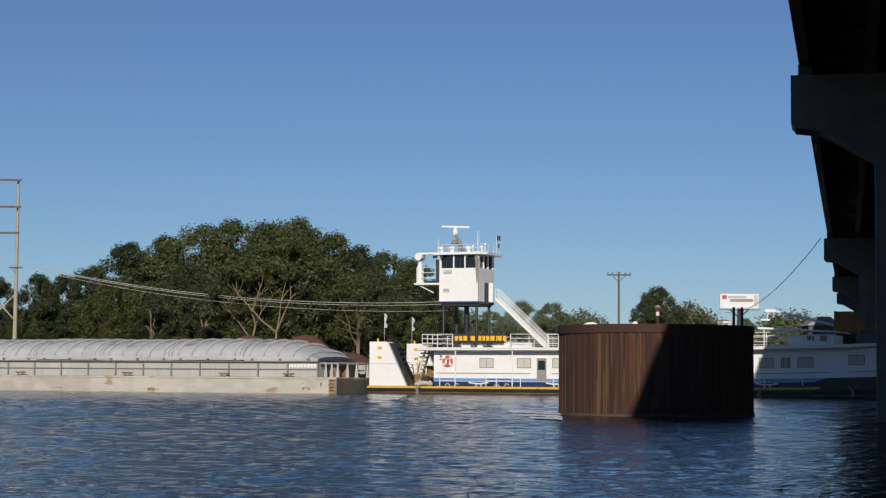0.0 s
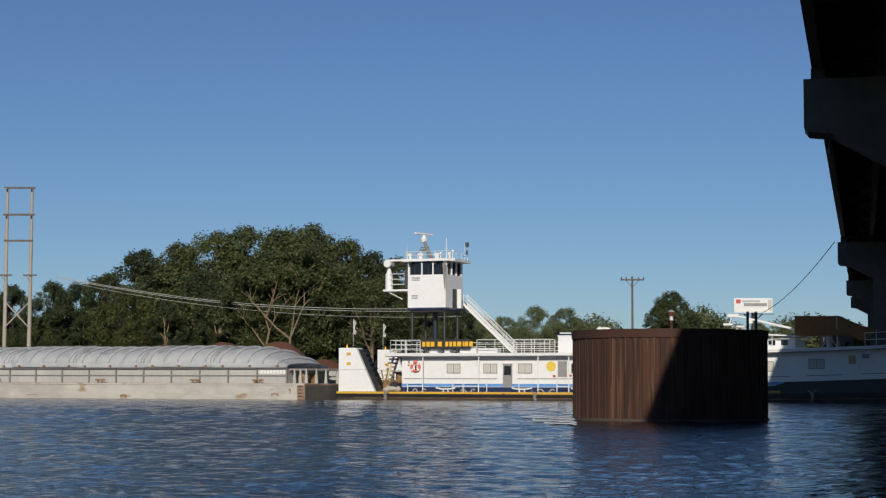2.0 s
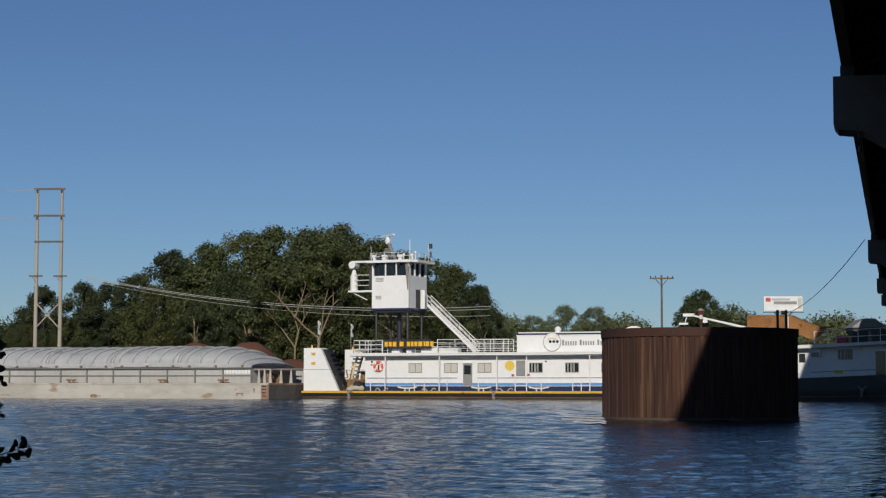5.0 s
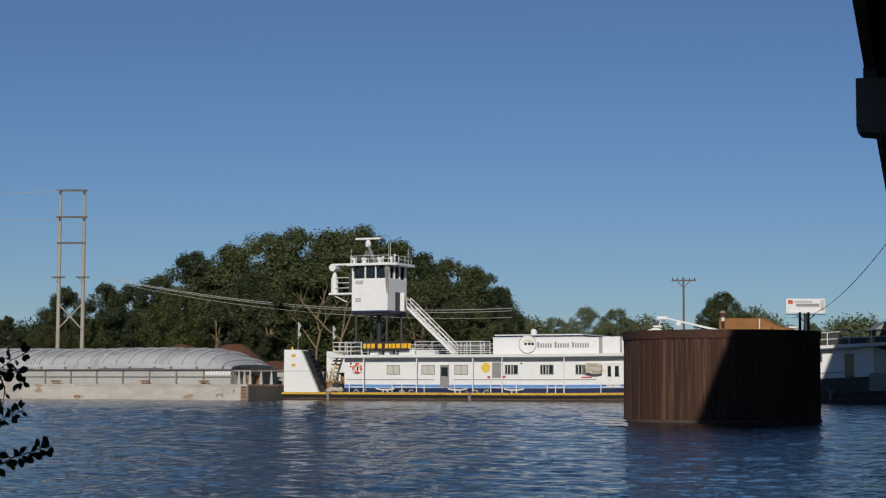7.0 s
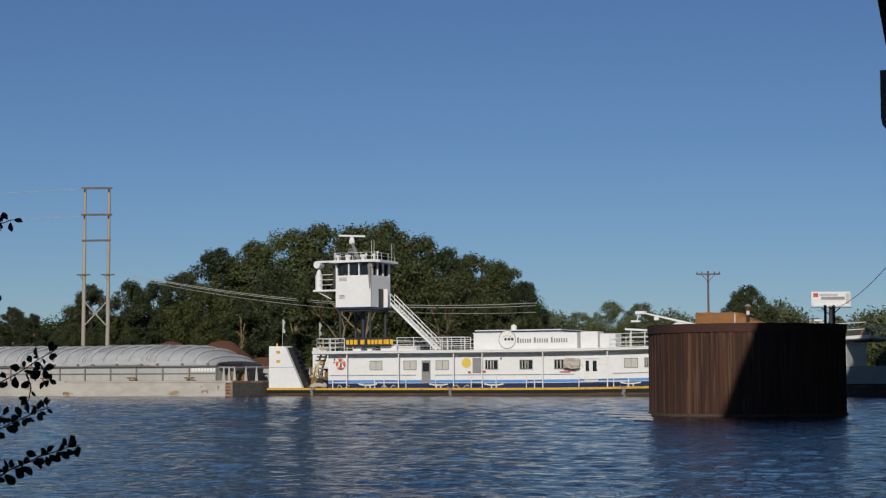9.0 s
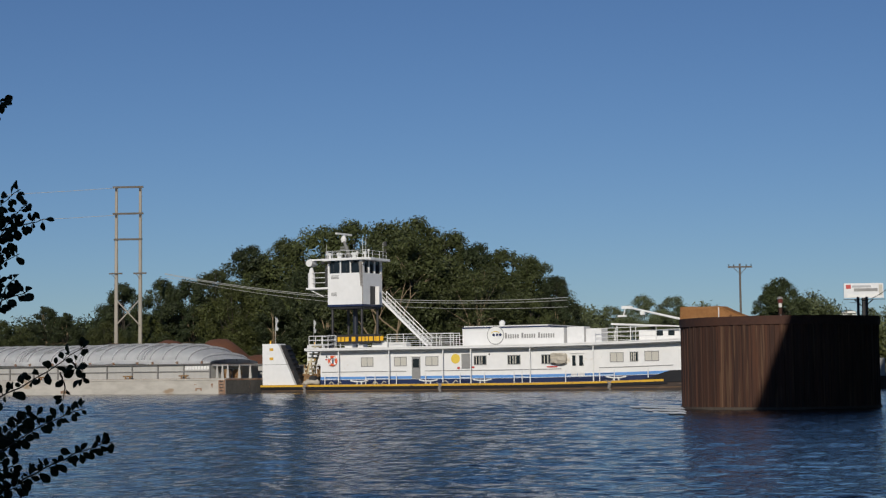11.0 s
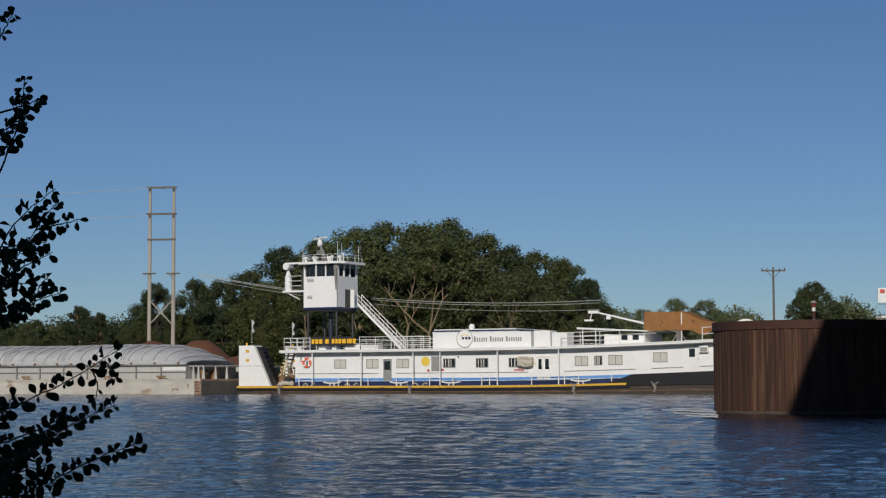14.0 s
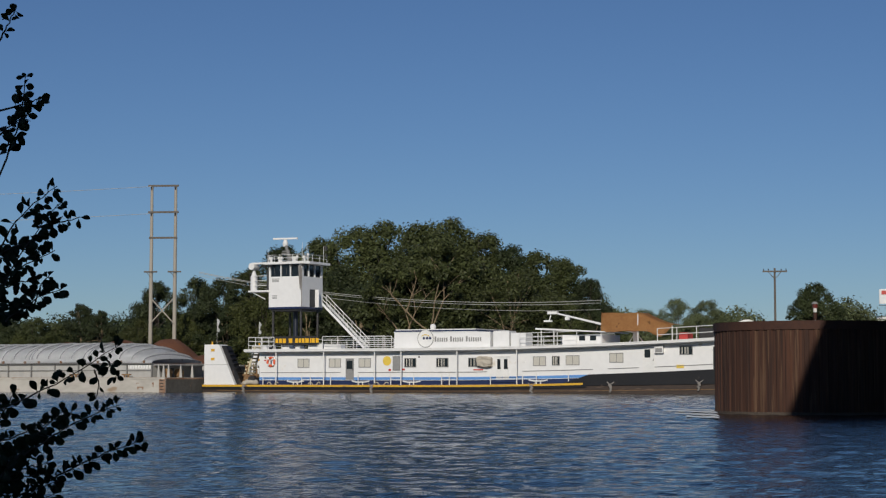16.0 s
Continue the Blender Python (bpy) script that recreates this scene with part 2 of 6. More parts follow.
def link(name, bm, material, smooth=False):
    bmesh.ops.recalc_face_normals(bm, faces=bm.faces)
    me = bpy.data.meshes.new(name)
    bm.to_mesh(me)
    bm.free()
    me.materials.append(material)
    if smooth:
        for p in me.polygons:
            p.use_smooth = True
    return new(name, me)


def part(name, bm, material, parent, label="", smooth=False):
    ob = link(name, bm, material, smooth)
    ob.parent = parent
    if label:
        tagged(ob, label)
    return ob


def B():
    return bmesh.new()


def empty(name, m, label, category, group="", kind=""):
    ob = new(name)
    ob.matrix_basis = m
    return tagged(ob, label, category, group, kind)


def grid_mesh(name, xs, ys, fz, material):
    verts = [(x, y, fz(x, y)) for y in ys for x in xs]
    w = len(xs)
    faces = [(j * w + i, j * w + i + 1, (j + 1) * w + i + 1, (j + 1) * w + i) for j in range(len(ys) - 1) for i in range(w - 1)]
    me = bpy.data.meshes.new(name)
    me.from_pydata(verts, [], faces)
    me.materials.append(material)
    for p in me.polygons:
        p.use_smooth = True
    return new(name, me)


# ---- river, bed and banks ----
HEAD = 21.71                     # course of the tow, degrees behind the picture plane
COS, SIN = math.cos(radians(HEAD)), math.sin(radians(HEAD))


def across(x, y):
    return SIN * x + COS * y


def river_to_world(u, n):
    return u * COS + n * SIN, -u * SIN + n * COS


def ramp(v, pts):
    for (a, za), (b, zb) in zip(pts, pts[1:]):
        if v <= b:
            return za + (zb - za) * max(0.0, (v - a) / (b - a))
    return pts[-1][1]


def land(u, n):
    h = ramp(n, ((-400, 6), (-14, 3.0), (-3, 0.45), (1.6, 0.42), (5, -0.6), (14, -2.5), (184, -2.5), (188, 0.1), (193, 1.9), (215, 3.4), (260, 4.5), (2500, 8)))
    if h > 0.05 and n > 100:
        h += 0.5 * noise.noise(Vector((u * 0.05, n * 0.08, 0))) * min(1, (n - 186) / 6)
    return h


us = [-3000, -1500, -800, -400] + list(range(-260, 261, 8)) + [400, 800, 1500, 3000]
ns = [-3000, -400, -60, -14, -8, -3, 0, 1.6, 3, 5, 9, 14, 60, 120, 184, 186, 188, 190, 193, 197, 202, 208, 215, 225, 240, 260, 320, 500, 1200, 3000]
ground = grid_mesh("ground", us, ns, land, GRASS)
ground.matrix_basis = pose(0, 0, 0, 0, 0, -HEAD)
tagged(ground, "grassy river banks and river bed under the water", "ground", kind="structure")


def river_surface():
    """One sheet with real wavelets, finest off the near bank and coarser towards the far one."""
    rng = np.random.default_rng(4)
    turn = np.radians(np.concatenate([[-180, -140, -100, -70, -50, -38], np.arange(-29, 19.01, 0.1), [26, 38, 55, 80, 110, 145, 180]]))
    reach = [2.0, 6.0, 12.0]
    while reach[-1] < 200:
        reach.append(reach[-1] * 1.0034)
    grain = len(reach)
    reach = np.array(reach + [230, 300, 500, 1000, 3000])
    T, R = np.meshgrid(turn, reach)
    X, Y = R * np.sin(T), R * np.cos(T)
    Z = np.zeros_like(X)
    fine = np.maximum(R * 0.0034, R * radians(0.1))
    for k in range(64):
        lam = 0.24 * 4.6 ** rng.random() ** 1.1
        a = rng.normal(1.0, 0.75)
        kx, ky = 2 * math.pi / lam * math.cos(a), 2 * math.pi / lam * math.sin(a)
        patch = 0.6 + 0.4 * np.sin(X * rng.uniform(0.03, 0.12) + Y * rng.uniform(0.05, 0.2) + rng.uniform(0, 6.28))
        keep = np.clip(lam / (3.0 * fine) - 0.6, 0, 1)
        Z += SWELL * lam * patch * keep * np.sin(kx * X + ky * Y + rng.uniform(0, 6.28) + 0.7 * np.sin(0.21 * X + 0.33 * Y + k))
    for k in range(26):
        lam = 0.9 * 2.8 ** rng.random()
        a = rng.normal(1.1, 0.6)
        kx, ky = 2 * math.pi / lam * math.cos(a), 2 * math.pi / lam * math.sin(a)
        patch = 0.55 + 0.45 * np.sin(X * rng.uniform(0.02, 0.09) + Y * rng.uniform(0.03, 0.12) + rng.uniform(0, 6.28))
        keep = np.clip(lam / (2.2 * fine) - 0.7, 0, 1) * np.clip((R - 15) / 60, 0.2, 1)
        Z += CHOP * lam * patch * keep * np.sin(kx * X + ky * Y + rng.uniform(0, 6.28) + 0.7 * np.sin(0.13 * X + 0.21 * Y + k))
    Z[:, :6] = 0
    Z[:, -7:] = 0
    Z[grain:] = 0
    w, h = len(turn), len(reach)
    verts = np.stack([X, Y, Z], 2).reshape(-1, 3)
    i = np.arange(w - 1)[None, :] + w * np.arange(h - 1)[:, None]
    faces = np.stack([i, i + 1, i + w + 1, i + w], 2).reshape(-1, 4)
    me = bpy.data.meshes.new("water")
    me.from_pydata(verts.tolist(), [], faces.tolist())
    me.materials.append(WATER)
    me.polygons.foreach_set("use_smooth", [True] * len(me.polygons))
    return new("water", me)


SWELL, CHOP = 0.0029, 0.0047
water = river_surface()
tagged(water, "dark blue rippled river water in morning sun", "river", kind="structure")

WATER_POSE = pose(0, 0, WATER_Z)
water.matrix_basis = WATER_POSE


# ---- sheet-pile cell ----
CELL_SIZE = 0.93


def nearer(x, y, z):
    """Place and size of the cell and of what stands on it."""
    k = CELL_SIZE
    return pose(k * x, k * y, EYE_Z + k * (z - EYE_Z)) @ Matrix.Diagonal((k, k, k, 1))


def sheet_pile_cell():
    cell = empty("sheet_pile_cell", nearer(9.35, 78.0, 0), "round rusty brown steel sheet-pile cell standing in the river", "cofferdam")
    R, top, count = 4.20, 3.92, 68
    step = 2 * math.pi / count
    one = B()
    pts = [(-0.5, 0.0), (-0.30, 0.0), (-0.20, 0.032), (0.20, 0.032), (0.30, 0.0), (0.5, 0.0)]
    ring0 = []
    for s, d in pts:
        a = s * step
        ring0.append((R + d, a))
    cols = []
    for r, a in ring0:
        cols.append([one.verts.new((r * math.cos(a), r * math.sin(a), z)) for z in (-2.6, top)])
    back = []
    for r, a in ring0:
        back.append([one.verts.new(((r - 0.03) * math.cos(a), (r - 0.03) * math.sin(a), z)) for z in (-2.6, top)])
    for i in range(len(cols) - 1):
        one.faces.new((cols[i][0], cols[i + 1][0], cols[i + 1][1], cols[i][1]))
        one.faces.new((back[i][1], back[i + 1][1], back[i + 1][0], back[i][0]))
        one.faces.new((cols[i][1], cols[i + 1][1], back[i + 1][1], back[i][1]))
    first = part("steel_sheet", one, PILE, cell)
    for i in range(1, count):
        ob = new("steel_sheet", first.data)
        ob.parent = cell
        ob.matrix_basis = pose(0, 0, 0, 0, 0, 360 * i / count)
    bm = B()
    seg = 64
    sec = [(R - 0.16, 3.70), (R + 0.07, 3.70), (R + 0.09, 4.06), (R - 0.16, 4.06)]
    rings = [[bm.verts.new((r * math.cos(2 * math.pi * k / seg), r * math.sin(2 * math.pi * k / seg), z)) for r, z in sec] for k in range(seg)]
    for k in range(seg):
        for j in range(4):
            bm.faces.new((rings[k][j], rings[k][(j + 1) % 4], rings[(k + 1) % seg][(j + 1) % 4], rings[(k + 1) % seg][j]))
    part("capping_beam", bm, PILE_CAP, cell, "rusted steel capping beam")
    bm = B()
    rod(bm, (0, 0, -2.6), (0, 0, 3.5), R - 0.05, n=48)
    part("fill", bm, CONCRETE, cell, "concrete fill inside the piles")
    bm = B()
    sec = [(R + 0.02, 0.10), (R + 0.09, 0.10), (R + 0.09, 0.30), (R + 0.02, 0.30)]
    rings = [[bm.verts.new((r * math.cos(2 * math.pi * k / seg), r * math.sin(2 * math.pi * k / seg), z)) for r, z in sec] for k in range(seg)]
    for k in range(seg):
        for j in range(4):
            bm.faces.new((rings[k][j], rings[k][(j + 1) % 4], rings[(k + 1) % seg][(j + 1) % 4], rings[(k + 1) % seg][j]))
    part("waler", bm, PILE_FOOT, cell, "silt-stained waler just above the water")


sheet_pile_cell()


def foam():
    """Water the current piles up against the cell, its bright reflection painted pale."""
    rng = random.Random(21)
    bm = B()
    cx, cy, r = 9.35 * CELL_SIZE, 78.0 * CELL_SIZE, 4.25 * CELL_SIZE
    for lane, (reach, near, deep, drift) in enumerate(((1.0, 62.0, 3.2, 1.5), (1.4, 66.0, 5.2, 3.0), (1.9, 71.0, 4.6, 4.5), (1.6, 75.0, 2.0, 4.0))):
        ox = cx - 0.94 * r - 0.06 * (cy - near) - 0.22
        rows = []
        for i in range(41):
            f = i / 40
            w = deep * (1 - f) ** 0.6 * (0.75 + 0.6 * noise.noise(Vector((f * 7, lane, 0)))) + 0.03
            x, y = ox - reach * f, near + drift * f + 0.5 * noise.noise(Vector((f * 4, lane, 3)))
            rows.append([bm.verts.new((x, y + w * (k / 6 - 0.5), WATER_Z + 0.05 + 0.03 * math.sin(math.pi * k / 6) + 0.012 * rng.random())) for k in range(7)])
        for p, q in zip(rows, rows[1:]):
            for k in range(6):
                bm.faces.new((p[k], p[k + 1], q[k + 1], q[k]))
    tagged(link("foam", bm, PALE_WATER, True), "water piled up against the sheet-pile cell, its bright reflection painted pale", "foam", kind="stuff")


foam()


# ---- road bridge ----
BRIDGE = 12.85                   # bearing of the bridge, degrees right of straight ahead
BR = pose(0, 0, 0, 0, 0, -BRIDGE)


def bridge_z(y):
    d = y - 66
    return 13.3 + 0.010 * d + (3.3e-5 * d * d if d > 0 else 0)


def long_box(bm, x0, x1, z0, z1, y0, y1, step=30.0):
    k = max(1, int((y1 - y0) / step))
    rows = []
    for i in range(k + 1):
        y = y0 + (y1 - y0) * i / k
        rows.append([bm.verts.new((x, y, bridge_z(y) + z)) for x, z in ((x0, z0), (x1, z0), (x1, z1), (x0, z1))])
    for a, b in zip(rows, rows[1:]):
        for j in range(4):
            bm.faces.new((a[j], a[(j + 1) % 4], b[(j + 1) % 4], b[j]))
    bm.faces.new(rows[0][::-1])
    bm.faces.new(rows[-1])


def bridge():
    br = empty("road_bridge", BR, "tall steel girder road bridge on concrete piers over the river", "bridge")
    y0, y1 = -60, 420
    # girders beyond about x = 12 are unseen, added to block sky light
    for i in range(16):
        x = -1.5 + 2.35 * i
        bm = B()
        long_box(bm, x, x + 0.04, 0.054, 1.8, y0, y1)
        web = part("girder", bm, GIRDER, br)
        bm = B()
        long_box(bm, x - 0.17, x + 0.21, 0.0, 0.05, y0, y1)
        part("bottom_flange", bm, GIRDER, web)
    # deck carried on past the seen width to darken water and hull below
    bm = B()
    long_box(bm, -1.93, 35.9, 1.804, 2.05, y0, y1)
    part("deck", bm, CONCRETE, br, "concrete bridge deck")
    for x in (-1.93, 35.65):
        bm = B()
        long_box(bm, x, x + 0.25, 2.054, 2.95, y0, y1)
        part("parapet", bm, CONCRETE, br, "concrete parapet")
    for k in range(40):
        y = -50 + 11.6 * k
        z = bridge_z(y)
        for i in range(15):
            xa, xb = -1.45 + 2.35 * i, -1.5 + 2.35 * (i + 1)
            bm = B()
            rod(bm, (xa, y, z + 0.2), (xb, y, z + 1.6), 0.06, n=4)
            rod(bm, (xa, y, z + 1.6), (xb, y, z + 0.2), 0.06, n=4)
            rod(bm, (xa, y, z + 0.2), (xb, y, z + 0.2), 0.06, n=4)
            part("cross_frame", bm, GIRDER, br)
    for y in (-30, 66, 156, 240, 330):
        z = bridge_z(y) - 0.5
        bm = B()
        prism(bm, [(-1.95, z), (-1.95, z - 1.75), (-1.8, z - 1.93), (-0.9, z - 2.03), (1.0, z - 3.1), (32.9, z - 3.1), (35.7, z - 1.95), (35.9, z - 1.75), (35.9, z)], "y", y - 0.9, y + 0.9)
        cap = part("pier_cap", bm, CONCRETE, br, "tapered concrete hammerhead cap")
        # the two farther shafts are unseen and carry the added width
        for a in (1.0, 13.9, 26.9):
            bm = B()
            prism(bm, [(a, y - 0.8), (a + 0.6, y - 1.0), (a + 5.5, y - 1.0), (a + 6.0, y - 0.8), (a + 6.0, y + 0.8), (a + 5.5, y + 1.0), (a + 0.6, y + 1.0), (a, y + 0.8)], "z", -3, z - 3.1)
            part("pier_shaft", bm, CONCRETE, br, "concrete pier shaft")
        for i in range(16):
            x = -1.5 + 2.35 * i
            bm = B()
            box(bm, x - 0.2, x + 0.3, y - 0.3, y + 0.3, z, z + 0.5 - 0.004)
            part("bearing", bm, DARK, br)
    # weight hanging on a cord below the near cap
    bm = B()
    z = bridge_z(66) - 0.5 - 1.85
    rod(bm, (-1.12, 65.05, z), (-1.04, 65.05, z - 0.75), 0.014, n=5)
    part("cord", bm, DARK, br)
    bm = B()
    rod(bm, (-1.04, 65.05, z - 0.72), (-1.04, 65.05, z - 0.93), 0.06, 0.075, n=8)
    part("weight", bm, DARK, br)


bridge()

# ---- the tow: path of towboat and barges ----
def tow_at(t):
    s = 2.294 * t - 0.00447 * t * t
    d = radians(21.77)
    return pose(-6.19 - s * math.cos(d), 165.0 + s * math.sin(d), 0, 0, 0, -HEAD)


def sheer(x):
    return 0.65 * ((x - 24) / 28.5) ** 2 if x > 24 else 0.0


def strake(bm, x0, x1, y0, y1, z0, z1, step=2.0, fz=sheer):
    """A long box that follows the sheer of the deck."""
    k = max(1, round((x1 - x0) / step))
    rows = []
    for i in range(k + 1):
        x = x0 + (x1 - x0) * i / k
        h = fz(x)
        rows.append([bm.verts.new((x, y, z + h)) for y, z in ((y0, z0), (y1, z0), (y1, z1), (y0, z1))])
    for a, b in zip(rows, rows[1:]):
        for j in range(4):
            bm.faces.new((a[j], a[(j + 1) % 4], b[(j + 1) % 4], b[j]))
    bm.faces.new(rows[0][::-1])
    bm.faces.new(rows[-1])
    return bm


BEAM = 10.6
HOUSE_Y = 0.85                    # near wall of the deckhouse
HOUSE_END = 55.4
SHAPES = {}


def shared(name, key, build, material, parent, m, label=""):
    """Alike parts share one mesh."""
    if key not in SHAPES:
        first = part(name, build(), material, parent, label)
        SHAPES[key] = first.data
        first.matrix_basis = m
        return first
    ob = new(name, SHAPES[key])
    ob.parent = parent
    ob.matrix_basis = m
    if label:
        tagged(ob, label)
    return ob


def frame_mesh(w, h, d=0.05, t=0.06):
    bm = B()
    box(bm, -w / 2, w / 2, -d, 0, h / 2 - t, h / 2)
    box(bm, -w / 2, w / 2, -d, 0, -h / 2, -h / 2 + t)
    box(bm, -w / 2, -w / 2 + t, -d, 0, -h / 2 + t, h / 2 - t)
    box(bm, w / 2 - t, w / 2, -d, 0, -h / 2 + t, h / 2 - t)
    box(bm, -t * 0.4, t * 0.4, -d * 0.7, 0, -h / 2 + t, h / 2 - t)
    return bm


def pane_mesh(w, h):
    return box(B(), -w / 2, w / 2, -0.006, 0.006, -h / 2, h / 2)


def boat_window(boat, x0, x1, z0, z1, curtained, y=HOUSE_Y):
    w, h = round(x1 - x0, 2), round(z1 - z0, 2)
    cx, cz = (x0 + x1) / 2, (z0 + z1) / 2
    win = shared("window", ("frame", w, h), lambda: frame_mesh(w, h), GREY, boat, pose(cx, y - 0.004, cz), "grey-framed sliding window")
    if curtained:
        for s in (-1, 1):
            shared("pane", ("curt", w, h), lambda: pane_mesh(w / 2 - 0.09, h - 0.12), CURTAIN, win, pose(s * (w / 4 - 0.01), -0.016, 0), "pane with a drawn curtain")
    else:
        for s in (-1, 1):
            shared("pane", ("glass", w, h), lambda: pane_mesh(w / 2 - 0.09, h - 0.12), GLASS, win, pose(s * (w / 4 - 0.01), -0.016, 0), "dark glass pane")
        for k in range(3):
            shared("blind_strip", ("blind", h), lambda: box(B(), -0.04, 0.04, -0.004, 0.004, -h / 2 + 0.08, h / 2 - 0.08), CURTAIN, win,
                   pose(-w * 0.3 + k * w * 0.22, -0.028, 0))


def boat_door(boat, x0, x1, z0, z1, lights, material, label, y=HOUSE_Y):
    bm = B()
    box(bm, x0, x1, y - 0.05, y - 0.004, z0, z1)
    door = part("door", bm, material, boat, label)
    for a, b, c, d in lights:
        bm = B()
        box(bm, a, b, y - 0.065, y - 0.054, c, d)
        part("door_window", bm, GLASS, door)
    bm = B()
    rod(bm, (x1 - 0.1, y - 0.1, (z0 + z1) / 2 - 0.1), (x1 - 0.1, y - 0.1, (z0 + z1) / 2 + 0.1), 0.02)
    part("handle", bm, DARK, door)
    bm = B()
    box(bm, x0 - 0.08, x1 + 0.08, y - 0.12, y - 0.004, z1 + 0.03, z1 + 0.08)
    part("drip_rail", bm, WHITE2, door)


def railing(boat, name, pts, height=1.05, bars=(0.5, 1.0), r=0.03, posts=1.6, material=None, fz=sheer):
    """Each run of rail is one part with its posts as pieces of the part."""
    material = material or WHITE2
    for (xa, ya, za), (xb, yb, zb) in zip(pts, pts[1:]):
        L = math.dist((xa, ya), (xb, yb))
        k = max(1, round(L / posts))
        rail = None
        for b in bars[::-1]:
            pts = []
            for i in range(k + 1):
                f = i / k
                x = xa + (xb - xa) * f
                pts.append((x, ya + (yb - ya) * f, za + (zb - za) * f + height * b + fz(x)))
            bar = part(name if rail is None else "lower_bar", tube(B(), pts, r * 0.85, 5), material, rail or boat)
            rail = rail or bar
        for i in range(k + 1):
            f = i / k
            x, y, z = xa + (xb - xa) * f, ya + (yb - ya) * f, za + (zb - za) * f
            shared("rail_post", ("post", height, r), lambda: rod(B(), (0, 0, 0), (0, 0, height), r, n=6), material, rail, pose(x, y, z + fz(x)))


def towboat():
    boat = empty("towboat", tow_at(0), "white river towboat with navy and light-blue stripes and a raised pilothouse", "towboat")
    # hull with raked bow and stern
    bm = B()
    rows = []
    xs = [-0.7, 1.5, 4] + [4 + 2.0 * i for i in range(1, 25)] + [54, 57, 59.5, 60.5]
    for x in xs:
        z0 = -1.6 + (0.9 * max(0, (2.5 - x) / 3.2)) + 1.3 * max(0, (x - 52) / 8.5)
        z1 = 1.05 + sheer(x) * 0.55
        inset = 0.0 if x < 55 else (x - 55) ** 2 * 0.05
        rows.append([bm.verts.new(p) for p in ((x, inset, z1), (x, inset + 0.02, 0.35), (x, inset + 0.15, z0), (x, BEAM - inset - 0.15, z0), (x, BEAM - inset - 0.02, 0.35), (x, BEAM - inset, z1))])
    for a, b in zip(rows, rows[1:]):
        for j in range(6):
            bm.faces.new((a[j], a[(j + 1) % 6], b[(j + 1) % 6], b[j]))
    bm.faces.new(rows[0][::-1])
    bm.faces.new(rows[-1])
    hull = part("hull", bm, HULL_SIDE, boat, "worn dark hull side with scraped paint")
    bm = B()
    strake(bm, -0.75, 40.9, -0.14, 0.06, 0.86, 1.05)
    part("rub_rail", bm, YELLOW, boat, "yellow-topped rubbing strake")
    bm = B()
    strake(bm, -0.75, 41.2, -0.11, 0.0, 0.62, 0.856)
    part("fender_strake", bm, BLACK, boat, "black rubber fender strake")
    bm = B()
    strake(bm, 1.0, 55.0, -0.05, 0.012, 0.46, 0.50, fz=lambda x: 0.35 * sheer(x))
    part("chine_bar", bm, RUSTY, boat, "rusty chine bar along the hull side")
    # black raised hull side aft
    bm = B()
    rows = []
    for x in (38.6, 41.5, 43, 45, 47, 49, 51, 53, 55.2):
        top = 1.80 + sheer(x) if x > 41 else 1.12
        rows.append([bm.verts.new(p) for p in ((x, -0.10, 0.92 + 0.4 * sheer(x)), (x, HOUSE_Y - 0.1, 0.92 + 0.4 * sheer(x)), (x, HOUSE_Y - 0.1, top), (x, -0.10, top))])
    for a, b in zip(rows, rows[1:]):
        for j in range(4):
            bm.faces.new((a[j], a[(j + 1) % 4], b[(j + 1) % 4], b[j]))
    bm.faces.new(rows[0][::-1])
    bm.faces.new(rows[-1])
    part("aft_bulwark", bm, BLACK, boat, "black raised hull side at the stern")
    bm = B()
    strake(bm, 55.2, 60.4, -0.08, 0.02, 0.6, 2.1, fz=lambda x: sheer(55))
    part("stern_bulwark", bm, GREY, boat, "grey stern bulwark")
    # deckhouse
    bm = B()
    strake(bm, 5.5, HOUSE_END, HOUSE_Y, BEAM - HOUSE_Y, 1.0, 4.27)
    house = part("deckhouse_wall", bm, WHITE, boat, "white painted steel deckhouse")
    bm = B()
    strake(bm, 5.5, 41.8, HOUSE_Y - 0.012, HOUSE_Y - 0.004, 1.06, 1.50)
    part("navy_stripe", bm, NAVY, house)
    bm = B()
    strake(bm, 5.5, 41.4, HOUSE_Y - 0.012, HOUSE_Y - 0.004, 1.54, 1.80)
    part("light_blue_stripe", bm, BLUE, house)
    for a, b in ((5.7, 14.9), (16.9, 30.8), (34.5, 41.5), (43, 46), (47.5, 54)):
        bm = B()
        strake(bm, a, b, HOUSE_Y - 0.06, HOUSE_Y - 0.004, 2.24, 2.30)
        part("grab_rail", bm, GREY, house)
    bm = B()
    strake(bm, 4.2, 57.6, -0.05, BEAM + 0.05, 4.34, 4.52)
    part("roof", bm, WHITE, boat, "white roof deck over the side decks")
    # greyer than the white roof, so the shade sits in the underside's colour
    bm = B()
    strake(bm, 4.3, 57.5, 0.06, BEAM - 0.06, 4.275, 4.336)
    part("soffit", bm, SOFFIT, boat, "underside of the roof deck with shade put into its grey")
    bm = B()
    strake(bm, 4.2, 57.6, -0.09, -0.054, 4.50, 4.60)
    part("roof_coaming", bm, WHITE2, boat)
    # stanchions between deck and roof
    for x in (7.9, 13.4, 19.1, 22.0, 28.0, 34.2):
        shared("stanchion", "stanchion", lambda: rod(B(), (0, 0, 0), (0, 0, 3.28), 0.055, n=8), WHITE2, boat, pose(x, 0.12, 1.04 + sheer(x)))
